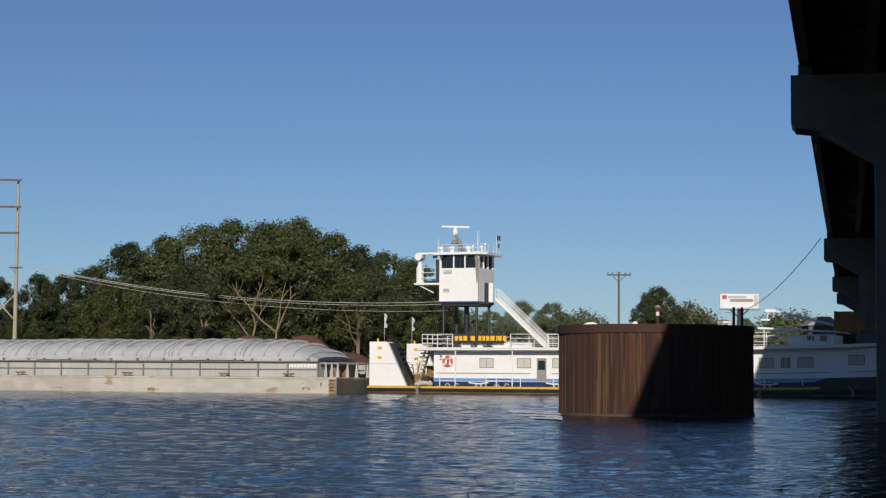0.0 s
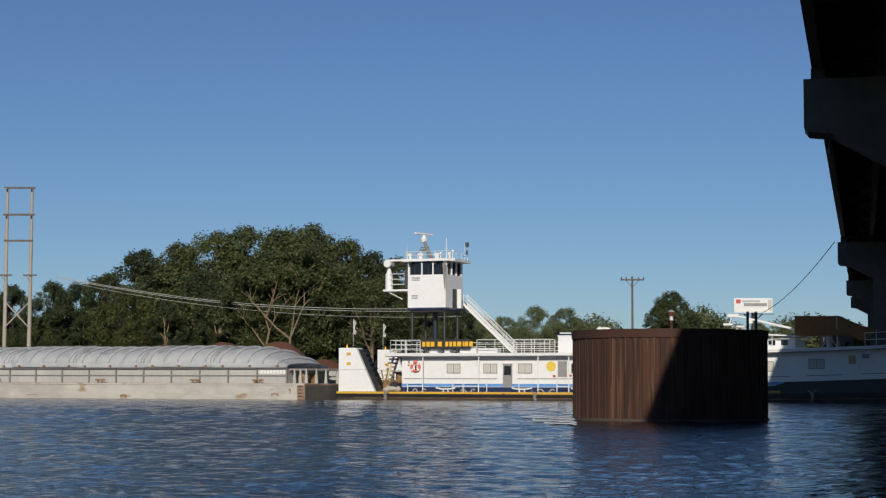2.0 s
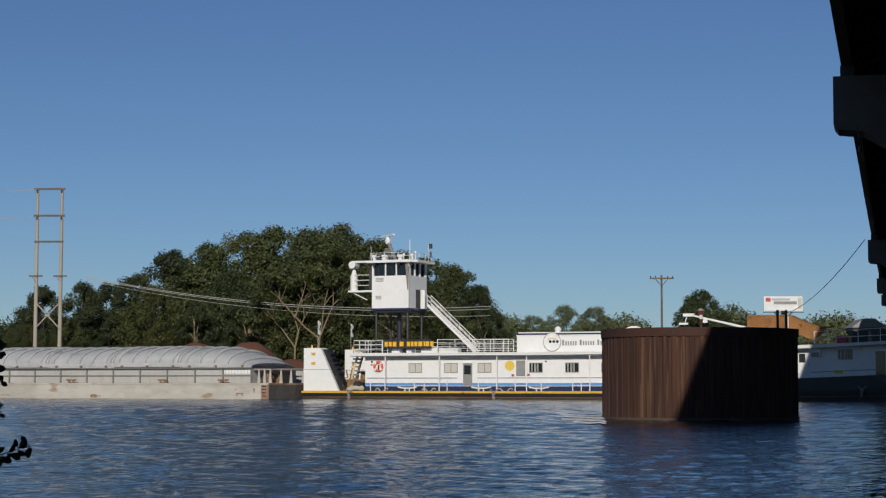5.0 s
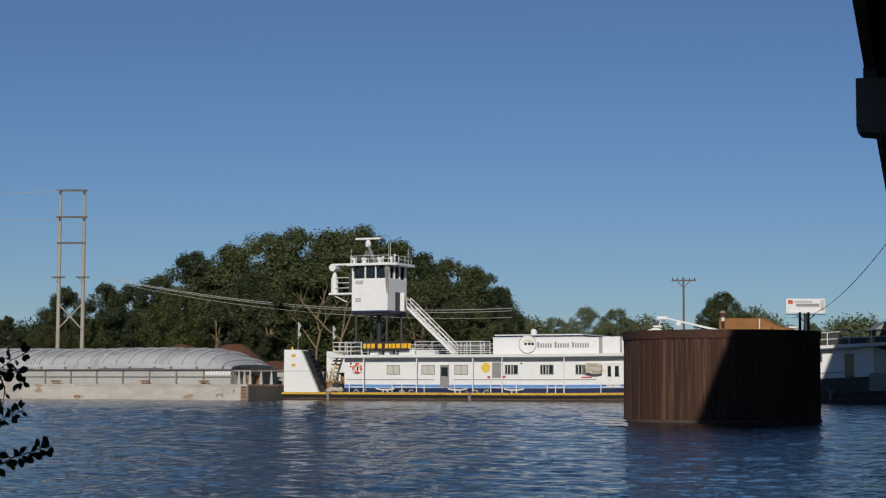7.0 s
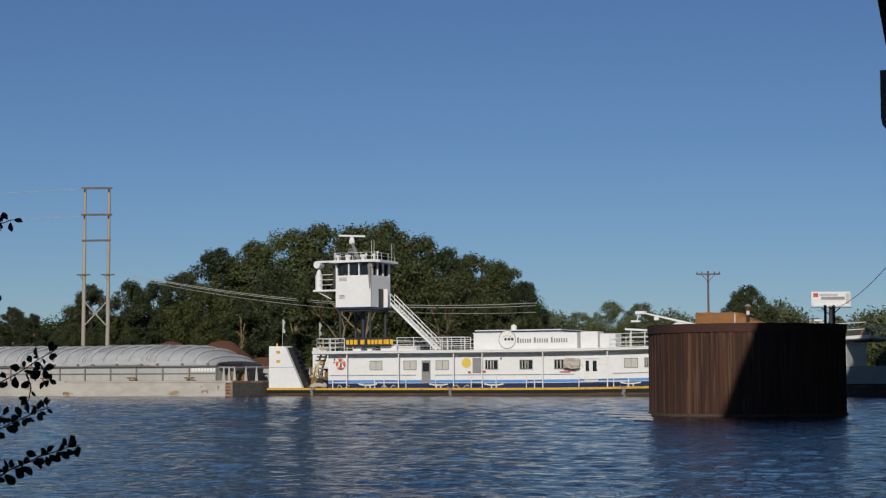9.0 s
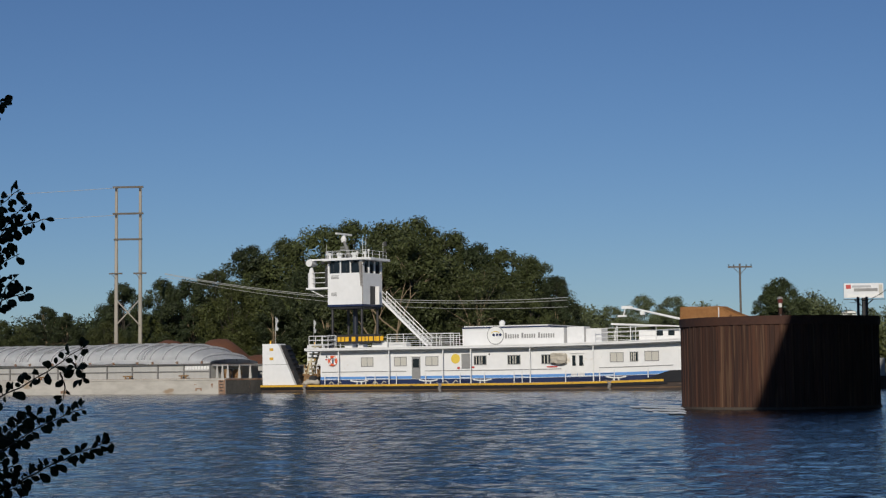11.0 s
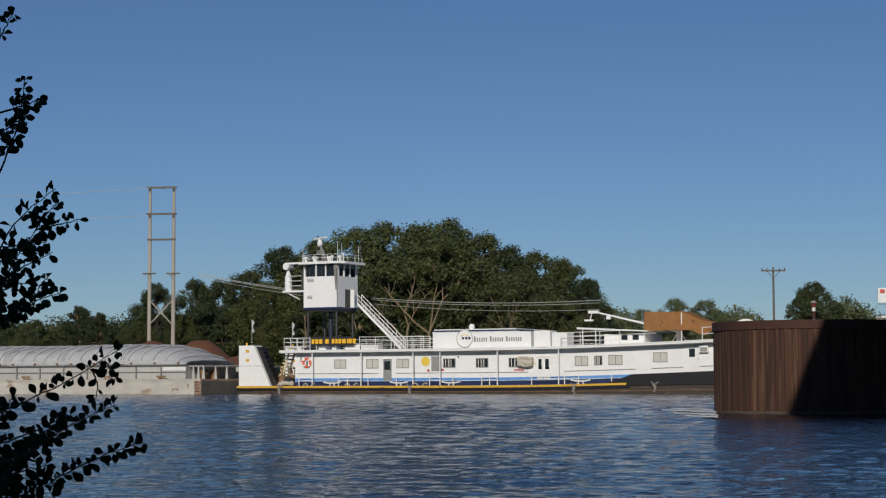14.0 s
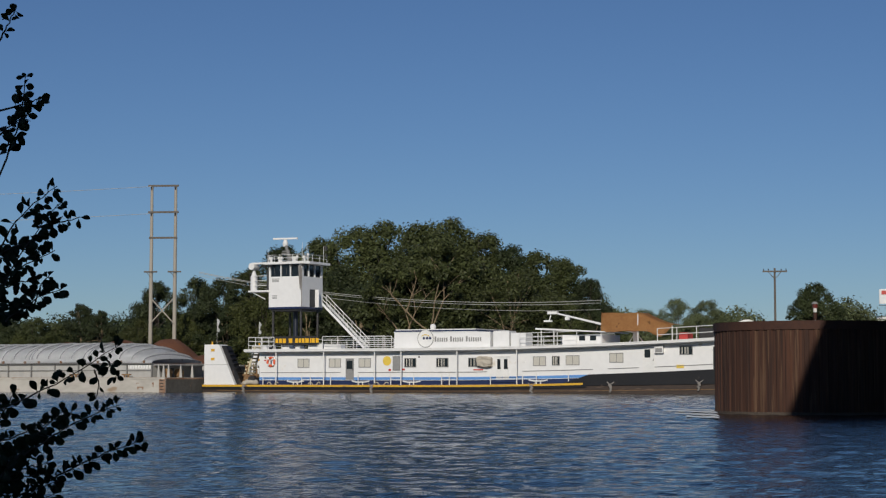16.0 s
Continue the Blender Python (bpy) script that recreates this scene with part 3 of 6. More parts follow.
    for x in (6.4, 10.9, 11.9, 14.2, 17.3, 20.9, 23.4, 26.4, 27.2, 31.5, 34.8, 36.2, 39.4):
        shared("deck_post", "deck_post", lambda: rod(B(), (0, 0, 0), (0, 0, 1.05), 0.045, n=6), WHITE2, boat, pose(x, 0.1, 1.04 + sheer(x)))
    for x0, x1 in ((6.4, 7.9), (10.9, 13.4), (20.9, 22.0), (26.4, 28.0), (31.5, 36.2)):
        bm = B()
        for z in (0.55, 1.02):
            strake(bm, x0, x1, 0.075, 0.125, 1.04 + z - 0.022, 1.04 + z + 0.022)
        part("deck_rail", bm, WHITE2, boat)
    # windows, doors and fittings on the near wall, fore to aft
    for x0, x1, z0, z1, c in ((10.0, 11.35, 2.75, 3.64, 1), (13.6, 14.95, 2.75, 3.64, 1), (16.95, 18.3, 2.75, 3.64, 1), (22.0, 23.3, 2.75, 3.64, 0), (25.45, 26.75, 2.75, 3.64, 0),
                             (28.85, 30.3, 2.75, 3.64, 0), (35.55, 36.85, 2.84, 3.72, 1), (37.45, 38.25, 2.88, 3.76, 0), (38.85, 40.2, 2.9, 3.8, 1), (43.15, 44.5, 3.12, 4.0, 1),
                             (49.85, 51.1, 3.78, 4.58, 0)):
        boat_window(boat, x0, x1, z0, z1, c)
    boat_door(boat, 15.5, 16.4, 1.55, 3.6, ((15.62, 16.28, 2.6, 3.42),), GREY, "grey aluminium screen door")
    boat_door(boat, 31.75, 32.35, 1.62, 3.66, ((31.9, 32.22, 2.55, 3.5),), WHITE2, "white steel door with a narrow light")
    boat_door(boat, 32.42, 33.1, 1.62, 3.66, ((32.58, 32.95, 2.55, 3.5),), WHITE2, "white steel door with a narrow light")
    boat_door(boat, 46.35, 47.5, 2.2, 4.5, ((46.55, 47.1, 3.55, 4.3),), WHITE2, "white steel door with a dark light")
    boat_door(boat, 52.9, 53.9, 2.3, 4.62, ((53.0, 53.8, 2.5, 4.5),), WHITE2, "white door with a dark opening")
    bm = B()
    box(bm, 20.75, 21.6, HOUSE_Y - 0.08, HOUSE_Y - 0.004, 2.45, 3.85)
    part("louvre_panel", bm, GREY, boat, "grey ventilation louvre")
    bm = B()
    rod(bm, (20.1, HOUSE_Y - 0.03, 3.38), (20.1, HOUSE_Y - 0.004, 3.38), 0.46, n=24)
    part("yellow_disc", bm, SUNDISC, boat, "round yellow emblem")
    bm = B()
    box(bm, 47.6, 48.4, HOUSE_Y - 0.35, HOUSE_Y - 0.004, 3.95, 4.62)
    ac = part("air_conditioner", bm, WHITE2, boat, "white window air conditioner")
    bm = B()
    box(bm, 47.68, 48.32, HOUSE_Y - 0.366, HOUSE_Y - 0.354, 4.02, 4.4)
    part("grille", bm, GREY, ac)
    for x, z, w, h, m in ((6.2, 3.78, 0.14, 0.2, DARK), (6.18, 3.5, 0.2, 0.12, RED), (13.0, 3.85, 0.6, 0.5, WHITE2), (21.9, 2.55, 0.3, 0.18, RED), (29.9, 2.5, 1.0, 0.12, RED),
                          (32.05, 2.3, 0.36, 0.3, RED), (34.6, 3.3, 0.3, 0.25, WHITE2), (49.9, 2.75, 0.7, 0.3, SUNDISC), (23.6, 3.75, 0.14, 0.16, DARK), (20.4, 2.5, 0.25, 0.2, RED)):
        bm = B()
        box(bm, x - w / 2, x + w / 2, HOUSE_Y - 0.04, HOUSE_Y - 0.004, z - h / 2, z + h / 2)
        part("wall_fitting", bm, m, boat)
    # covered bundle hanging by the windows
    bm = B()
    bmesh.ops.create_cube(bm, size=1.0)
    bmesh.ops.subdivide_edges(bm, edges=bm.edges[:], cuts=5, use_grid_fill=True)
    for v in bm.verts:
        v.co = Vector((30.7 + 1.45 * v.co.x, HOUSE_Y - 0.32 + 0.5 * v.co.y, 3.25 + 0.85 * v.co.z)) + 0.16 * noise.noise_vector(v.co * 3.1)
    part("covered_bundle", bm, ROPE, boat, "beige covered bundle by the window")
    # life ring
    bm = B()
    M, K = 32, 8
    rings = []
    for i in range(M):
        a = 2 * math.pi * i / M
        rings.append([bm.verts.new((6.9 + (0.40 + 0.13 * math.cos(2 * math.pi * j / K)) * math.cos(a), HOUSE_Y - 0.1 + 0.08 * math.sin(2 * math.pi * j / K), 3.35 + (0.40 + 0.13 * math.cos(2 * math.pi * j / K)) * math.sin(a))) for j in range(K)])
    for i in range(M):
        for j in range(K):
            bm.faces.new((rings[i][j], rings[i][(j + 1) % K], rings[(i + 1) % M][(j + 1) % K], rings[(i + 1) % M][j]))
    ring = part("life_ring", bm, ORANGE, boat, "orange life ring with white bands", True)
    for k in range(4):
        a = math.pi / 4 + k * math.pi / 2
        bm = B()
        rod(bm, (6.9 + 0.3 * math.cos(a), HOUSE_Y - 0.1, 3.35 + 0.3 * math.sin(a)), (6.9 + 0.5 * math.cos(a), HOUSE_Y - 0.1, 3.35 + 0.5 * math.sin(a)), 0.14, n=8)
        part("white_band", bm, WHITE2, ring)
    bm = B()
    box(bm, 6.83, 6.97, HOUSE_Y - 0.06, HOUSE_Y - 0.004, 2.92, 3.5)
    part("bracket", bm, NAVY, ring)
    # pushing knees at the bow
    for k, y in enumerate((0.05, 8.9)):
        bm = B()
        prism(bm, [(-0.62, 1.06), (3.1, 1.06), (1.22, 5.0), (1.0, 5.12), (-0.62, 5.12)], "y", y, y + 1.55)
        knee = part("push_knee", bm, WHITE, boat, "tall white pushing knee with steps")
        for z in (4.55, 3.65):
            bm = B()
            box(bm, 0.2, 0.62, y - 0.03, y - 0.004, z - 0.13, z + 0.13)
            part("step_recess", bm, YELLOW, knee)
        bm = B()
        box(bm, -0.55, 2.2, y - 0.012, y - 0.004, 3.05, 3.09)
        part("seam", bm, GREY, knee)
        bm = B()
        box(bm, -0.66, -0.62 - 0.004, y + 0.2, y + 1.35, 1.2, 5.0)
        part("rubber_pad", bm, DARK, knee)
        bm = B()
        prism(bm, [(3.12, 1.064), (3.75, 1.064), (1.75, 5.0), (1.24, 5.0)], "y", y + 0.3, y + 1.3)
        part("stair_flight", bm, BLACK, knee, "dark worn stair flight behind the knee")
        for i in range(8):
            z = 1.35 + i * 0.45
            x = 3.1 - (z - 1.06) * 0.477
            bm = B()
            box(bm, x + 0.35, x + 0.75, y + 0.25, y + 1.35, z, z + 0.07)
            part("stair_tread", bm, DARK, knee)
        bm = B()
        rod(bm, (0.0, y + 0.5, 5.12), (0.0, y + 0.5, 5.42), 0.1, 0.06, n=8)
        part("cap_light", bm, SIGN_Y, knee)
    # deck gear between knees and house
    for x, y, z, r, h in ((3.6, 1.3, 1.06, 0.32, 0.9), (4.4, 2.4, 1.06, 0.42, 0.9), (3.9, 4.0, 1.06, 0.5, 1.7), (4.6, 6.3, 1.06, 0.6, 1.4)):
        bm = B()
        rod(bm, (x, y, z), (x, y, z + h), r, r * 0.7, n=14)
        rod(bm, (x, y, z + h), (x, y, z + h + 0.18), r * 1.1, n=14)
        part("capstan", bm, RUSTY, boat, "rusty deck winch")
    bm = B()
    for y in (1.3, 2.4):
        prism(bm, [(3.3, 1.06), (3.5, 1.06), (4.75, 4.9), (4.55, 4.9)], "y", y, y + 0.06)
    for i in range(10):
        x, z = 3.36 + 0.125 * i, 1.4 + 0.37 * i
        box(bm, x - 0.28, x + 0.30, 1.364, 2.396, z, z + 0.16)
    part("access_ladder", bm, CREAM, boat, "cream ladder to the roof")
    bm = B()
    bmesh.ops.create_icosphere(bm, subdivisions=3, radius=0.6, matrix=Matrix.Translation((4.6, 0.6, 1.3)) @ Matrix.Diagonal((1.5, 0.8, 0.55, 1)))
    for v in bm.verts:
        v.co += 0.12 * noise.noise_vector(v.co * 2.2)
    part("rope_heap", bm, ROPE, boat, "heap of mooring rope on the bow")
    clutter = random.Random(8)
    for k in range(44):
        x, y, h = clutter.uniform(2.2, 5.2), clutter.uniform(0.5, 6.5), clutter.uniform(0.4, 1.7)
        bm = B()
        if k % 3 == 0:
            rod(bm, (x, y - 0.35, 1.06 + h * 0.3), (x, y + 0.35, 1.06 + h * 0.3), h * 0.24, n=12)
            box(bm, x - 0.3, x + 0.3, y - 0.3, y + 0.3, 1.06, 1.06 + h * 0.25)
            part("winch_drum", bm, DARK if k % 2 else RUSTY, boat, "rusty winch drum on the bow")
        elif k % 3 == 1:
            rod(bm, (x, y, 1.06), (x + clutter.uniform(-0.8, 0.8), y + 0.3, 1.06 + h * 1.3), 0.07, n=6)
            part("ratchet_bar", bm, RUSTY, boat, "rusty ratchet bar leaning on deck gear")
        else:
            box(bm, x, x + 0.6, y, y + 0.5, 1.06, 1.06 + h * 0.6)
            bmesh.ops.bevel(bm, geom=bm.edges[:], offset=0.06, segments=1)
            part("deck_box", bm, (DARK, RUSTY)[k % 2], boat, "deck box between the knees")
    for x, w in ((12.4, 1.4), (19.9, 1.6), (7.6, 1.3)):
        bm = tube(B(), [(x + w * (i / 20 - 0.5), 0.02, 1.12 + sheer(x) + 0.2 * math.sin(i / 20 * 9)) for i in range(21)], 0.05)
        part("mooring_line", bm, ROPE, boat, "mooring line looped on the side deck")
    for x in (4.3, 18.9, 35.8, 43.6, 52.0):
        bm = B()
        base = 0.98 + 0.55 * sheer(x)
        for k in range(5):
            rod(bm, (x + clutter.uniform(-0.12, 0.12), -0.24, base - 0.14 * k), (x + clutter.uniform(-0.12, 0.12), -0.24, base - 0.14 * k - 0.17), 0.15 - 0.012 * k, 0.13 - 0.012 * k, n=8)
        rod(bm, (x + 0.35, -0.1, base + 0.22), (x, -0.2, base - 0.05), 0.05, n=6)
        rod(bm, (x - 0.35, -0.1, base + 0.22), (x, -0.2, base - 0.05), 0.05, n=6)
        part("rope_fender", bm, CANVAS, boat, "grey knotted rope fender hanging on the hull")
    for x in (10.2, 17.6, 23.2, 36.4):
        bm = B()
        z = 1.12 + sheer(x)
        rod(bm, (x - 0.25, 0.05, z - 0.06), (x - 0.2, 0.05, z + 0.2), 0.06, n=8)
        rod(bm, (x + 0.25, 0.05, z - 0.06), (x + 0.2, 0.05, z + 0.2), 0.06, n=8)
        tube(bm, [(x - 0.95, 0.05, z + 0.30), (x - 0.4, 0.05, z + 0.2), (x + 0.4, 0.05, z + 0.2), (x + 0.95, 0.05, z + 0.30)], 0.07, 8)
        part("deck_kevel", bm, WHITE2, boat, "white mooring kevel on the side deck")
    # flags
    for x, y in ((0.75, 0.3), (-0.75, 10.5)):
        bm = B()
        rod(bm, (x, y, 5.0), (x, y, 7.8), 0.013, n=6)
        staff = part("flag_staff", bm, WHITE2, boat)
        bm = B()
        vs = []
        for i in range(6):
            z = 7.75 - i * 0.26
            w = 0.16 + 0.09 * math.sin(i * 1.9)
            vs.append((bm.verts.new((x + 0.02, y - 0.02 * (i % 2), z)), bm.verts.new((x + 0.04 + w * 1.3, y - 0.1 + 0.06 * (i % 3), z - 0.08))))
        for a, b in zip(vs, vs[1:]):
            bm.faces.new((a[0], a[1], b[1], b[0]))
        bmesh.ops.solidify(bm, geom=bm.faces[:], thickness=0.012)
        part("flag", bm, WHITE2, staff, "furled white flag")
    # roof rails
    roof_z = 4.54
    railing(boat, "roof_rail", [(4.6, BEAM - 0.3, roof_z), (4.6, 0.2, roof_z), (7.6, 0.2, roof_z)], 1.25, (0.35, 0.68, 1.0), 0.04, 1.2)
    railing(boat, "roof_rail", [(13.2, 0.2, roof_z), (20.2, 0.2, roof_z)], 1.25, (0.35, 0.68, 1.0), 0.035, 1.7)
    railing(boat, "roof_rail", [(16.3, 1.6, roof_z), (20.2, 1.6, roof_z)], 1.25, (0.35, 0.68, 1.0), 0.035, 1.0)
    railing(boat, "roof_rail", [(4.6, BEAM - 0.3, roof_z), (40.0, BEAM - 0.3, roof_z)], 1.25, (0.35, 0.68, 1.0), 0.03, 1.9)
    railing(boat, "roof_rail", [(34.4, 0.2, roof_z), (40.2, 0.2, roof_z)], 1.25, (0.35, 0.68, 1.0), 0.035, 1.9)
    railing(boat, "roof_rail", [(48.0, 0.2, roof_z), (57.2, 0.2, roof_z), (57.2, BEAM - 0.3, roof_z)], 1.15, (0.5, 1.0), 0.04, 1.9)
    # name board with unlettered bars
    bm = B()
    box(bm, 7.7, 12.6, 0.12, 0.16, 4.98, 5.86)
    board = part("name_board", bm, DARK, boat, "dark name board with yellow letter bars")
    x = 7.85
    for w in (0.42, 0.42, 0.5, 0, 0.55, 0, 0.4, 0.36, 0.4, 0.55, 0.2, 0.45, 0.45):
        if w:
            bm = B()
            box(bm, x, x + w * 0.74, 0.085, 0.116, 5.2, 5.64)
            part("letter_bar", bm, SIGN_Y, board)
        x += w if w else 0.2
    for x, w, h in ((8.4, 0.8, 0.45), (9.9, 0.5, 0.4), (11.4, 1.6, 0.55), (13.2, 1.9, 0.5)):
        bm = B()
        box(bm, x, x + w, 0.5, 1.4, roof_z, roof_z + h)
        bmesh.ops.bevel(bm, geom=bm.edges[:], offset=0.05, segments=1)
        part("roof_locker", bm, WHITE2, boat, "white locker on the roof")
    # upper cabin with unlettered bars
    bm = B()
    prism(bm, [(20.9, 4.5), (31.2, 4.5 + sheer(31)), (31.2, 6.1), (20.9, 6.1)], "y", 1.5, BEAM - 1.5)
    upper = part("upper_cabin", bm, WHITE, boat, "low white upper cabin")
    upper.matrix_basis = Matrix.Translation((-0.35, 0, 0))
    for z0, z1, m in ((6.1, 6.17, WHITE2), (6.174, 6.32, NAVY), (6.324, 6.42, WHITE2)):
        bm = B()
        box(bm, 20.85 + (z0 - 6.1), 29.9 - (z0 - 6.1), 1.45, BEAM - 1.45, z0, z1)
        part("roof_band", bm, m, upper)
    bm = B()
    rod(bm, (24.35, 1.46, 5.52), (24.35, 1.40, 5.52), 0.86, n=32)
    disc = part("emblem_disc", bm, WHITE2, upper, "round white emblem with blue and gold shapes")
    for dx, m in ((-0.18, NAVY), (0.18, NAVY), (0.5, NAVY)):
        bm = B()
        rod(bm, (24.35 + dx, 1.395, 5.55), (24.35 + dx, 1.38, 5.55), 0.14, n=8)
        part("emblem_dot", bm, m, disc)
    bm = B()
    for i in range(24):
        a0, a1 = 2 * math.pi * i / 24, 2 * math.pi * (i + 1) / 24
        rod(bm, (24.35 + 0.84 * math.cos(a0), 1.385, 5.52 + 0.84 * math.sin(a0)), (24.35 + 0.84 * math.cos(a1), 1.385, 5.52 + 0.84 * math.sin(a1)), 0.028, n=4)
    part("emblem_rim", bm, GREY, disc)
    bm = B()
    for i in range(10):
        a0, a1 = radians(35 + 11 * i), radians(46 + 11 * i)
        rod(bm, (24.35 + 0.5 * math.cos(a0), 1.388, 5.52 + 0.36 * math.sin(a0)), (24.35 + 0.5 * math.cos(a1), 1.388, 5.52 + 0.36 * math.sin(a1)), 0.04, n=4)
    part("emblem_arc", bm, SUNDISC, disc)
    x = 25.3
    for word in (6, 6, 7):
        for k in range(word):
            w = 0.2 if k else 0.26
            bm = B()
            h = 0.5 if k == 0 else 0.38
            box(bm, x, x + w * 0.66, 1.455, 1.496, 5.2, 5.2 + h)
            part("letter_bar", bm, GREY, upper)
            x += w + 0.035
        x += 0.2
    bm = B()
    rod(bm, (24.0, 3.0, 6.42), (24.0, 3.0, 6.62), 0.28, 0.25, n=14)
    bmesh.ops.create_uvsphere(bm, u_segments=14, v_segments=8, radius=0.3, matrix=Matrix.Translation((24.0, 3.0, 6.68)))
    part("satellite_dome", bm, WHITE2, boat, "white satellite dome")
    for x0, x1, z1 in ((31.25, 32.9, 6.15), (33.1, 34.6, 5.95)):
        bm = B()
        box(bm, x0, x1, 1.3, 2.9, 4.62, z1)
        bmesh.ops.bevel(bm, geom=bm.edges[:], offset=0.05, segments=1)
        part("vent_box", bm, WHITE, boat, "white ventilation box")
    # aft cabin with its overhanging roof
    bm = B()
    box(bm, 37.6, 41.6, 3.0, 7.6, 4.7, 5.75)
    aft = part("aft_cabin", bm, WHITE, boat, "small white cabin on the roof")
    for x in (39.3, 40.4):
        bm = B()
        box(bm, x, x + 0.6, 2.965, 2.996, 5.2, 5.65)
        part("window", bm, GLASS, aft)
    bm = B()
    prism(bm, [(35.2, 6.25), (42.2, 5.92), (42.2, 6.02), (35.2, 6.42)], "y", 2.2, 8.4)
    part("canopy", bm, WHITE2, aft, "white overhanging roof")
    for x in (35.7, 37.0):
        bm = B()
        rod(bm, (x, 2.4, 4.7), (x, 2.4, 6.2), 0.05)
        part("canopy_post", bm, WHITE2, aft)
    # deck crane
    bm = B()
    rod(bm, (44.2, 5.0, 4.9), (44.2, 5.0, 6.0), 0.28, n=12)
    crane = part("crane", bm, WHITE, boat, "white deck crane with a long jib")
    bm = B()
    rod(bm, (44.4, 5.0, 5.9), (36.0, 5.0, 7.9), 0.14, 0.075, n=8)
    part("jib", bm, WHITE, crane)
    bm = B()
    box(bm, 35.3, 36.3, 4.8, 5.2, 7.78, 8.05)
    rod(bm, (35.6, 5, 7.8), (35.4, 5, 7.1), 0.05)
    part("jib_head", bm, WHITE2, crane)
    bm = B()
    box(bm, 34.9, 35.7, 4.85, 5.15, 7.05, 7.22)
    part("hook_block", bm, WHITE2, crane)
    bm = B()
    box(bm, 37.1, 37.5, 4.85, 5.15, 7.2, 7.52)
    part("jib_lamp", bm, WHITE2, crane)
    for x0, x1 in ((44.2, 45.0), (44.2, 43.5)):
        bm = B()
        rod(bm, (x0, 4.9, 6.0), (x1, 4.9, 4.95), 0.06)
        part("crane_strut", bm, WHITE2, crane)
    # tan tarpaulin over a frame
    bm = B()
    nx, ny = 24, 8
    vs = []
    for i in range(nx + 1):
        f = i / nx
        x = 41.6 + 7.2 * f
        hi = ramp(f, ((0, 7.72), (0.5, 7.72), (0.62, 7.35), (0.75, 6.9), (0.88, 6.65), (1, 6.62)))
        lo = ramp(f, ((0, 5.95), (0.5, 6.0), (0.66, 5.95), (0.84, 5.45), (0.95, 6.0), (1, 6.5)))
        row = []
        for j in range(ny + 1):
            g = j / ny
            z = lo + (hi - lo) * min(1, g * 1.6)
            y = 2.3 + (0.7 * g if g < 0.62 else 0.45 + (g - 0.62) * 7.5)
            row.append(bm.verts.new((x + 0.25 * (1 - g) * (f - 0.5) * -1, y + 0.12 * noise.noise(Vector((x * 1.3, g * 3, 1))), z + 0.07 * noise.noise(Vector((x * 0.9, g * 4, 7))))))
        vs.append(row)
    for a, b in zip(vs, vs[1:]):
        for j in range(ny):
            bm.faces.new((a[j], a[j + 1], b[j + 1], b[j]))
    bmesh.ops.solidify(bm, geom=bm.faces[:], thickness=0.03)
    part("tarpaulin", bm, TARP, boat, "tan canvas tarpaulin stretched over a frame", True)
    for x, z in ((41.7, 6.4), (45.3, 7.6), (48.6, 6.5)):
        bm = B()
        rod(bm, (x, 2.5, 4.9), (x, 2.5, z), 0.05)
        part("tarp_pole", bm, WHITE2, boat)
    # stern deck clutter and funnels
    for x, y, w, h, m in ((52.3, 3.5, 2.0, 0.9, DARK), (55.0, 4.0, 1.6, 1.0, DARK), (50.3, 5.0, 1.4, 1.2, DARK), (56.4, 2.2, 0.8, 0.8, RUSTY), (49.6, 1.5, 0.8, 0.7, RED)):
        bm = B()
        box(bm, x, x + w, y, y + 1.5, 5.0, 5.1 + h)
        bmesh.ops.bevel(bm, geom=bm.edges[:], offset=0.12, segments=2)
        part("deck_machinery", bm, m, boat, "dark machinery on the stern roof")
    pilothouse(boat, roof_z)
    return boat


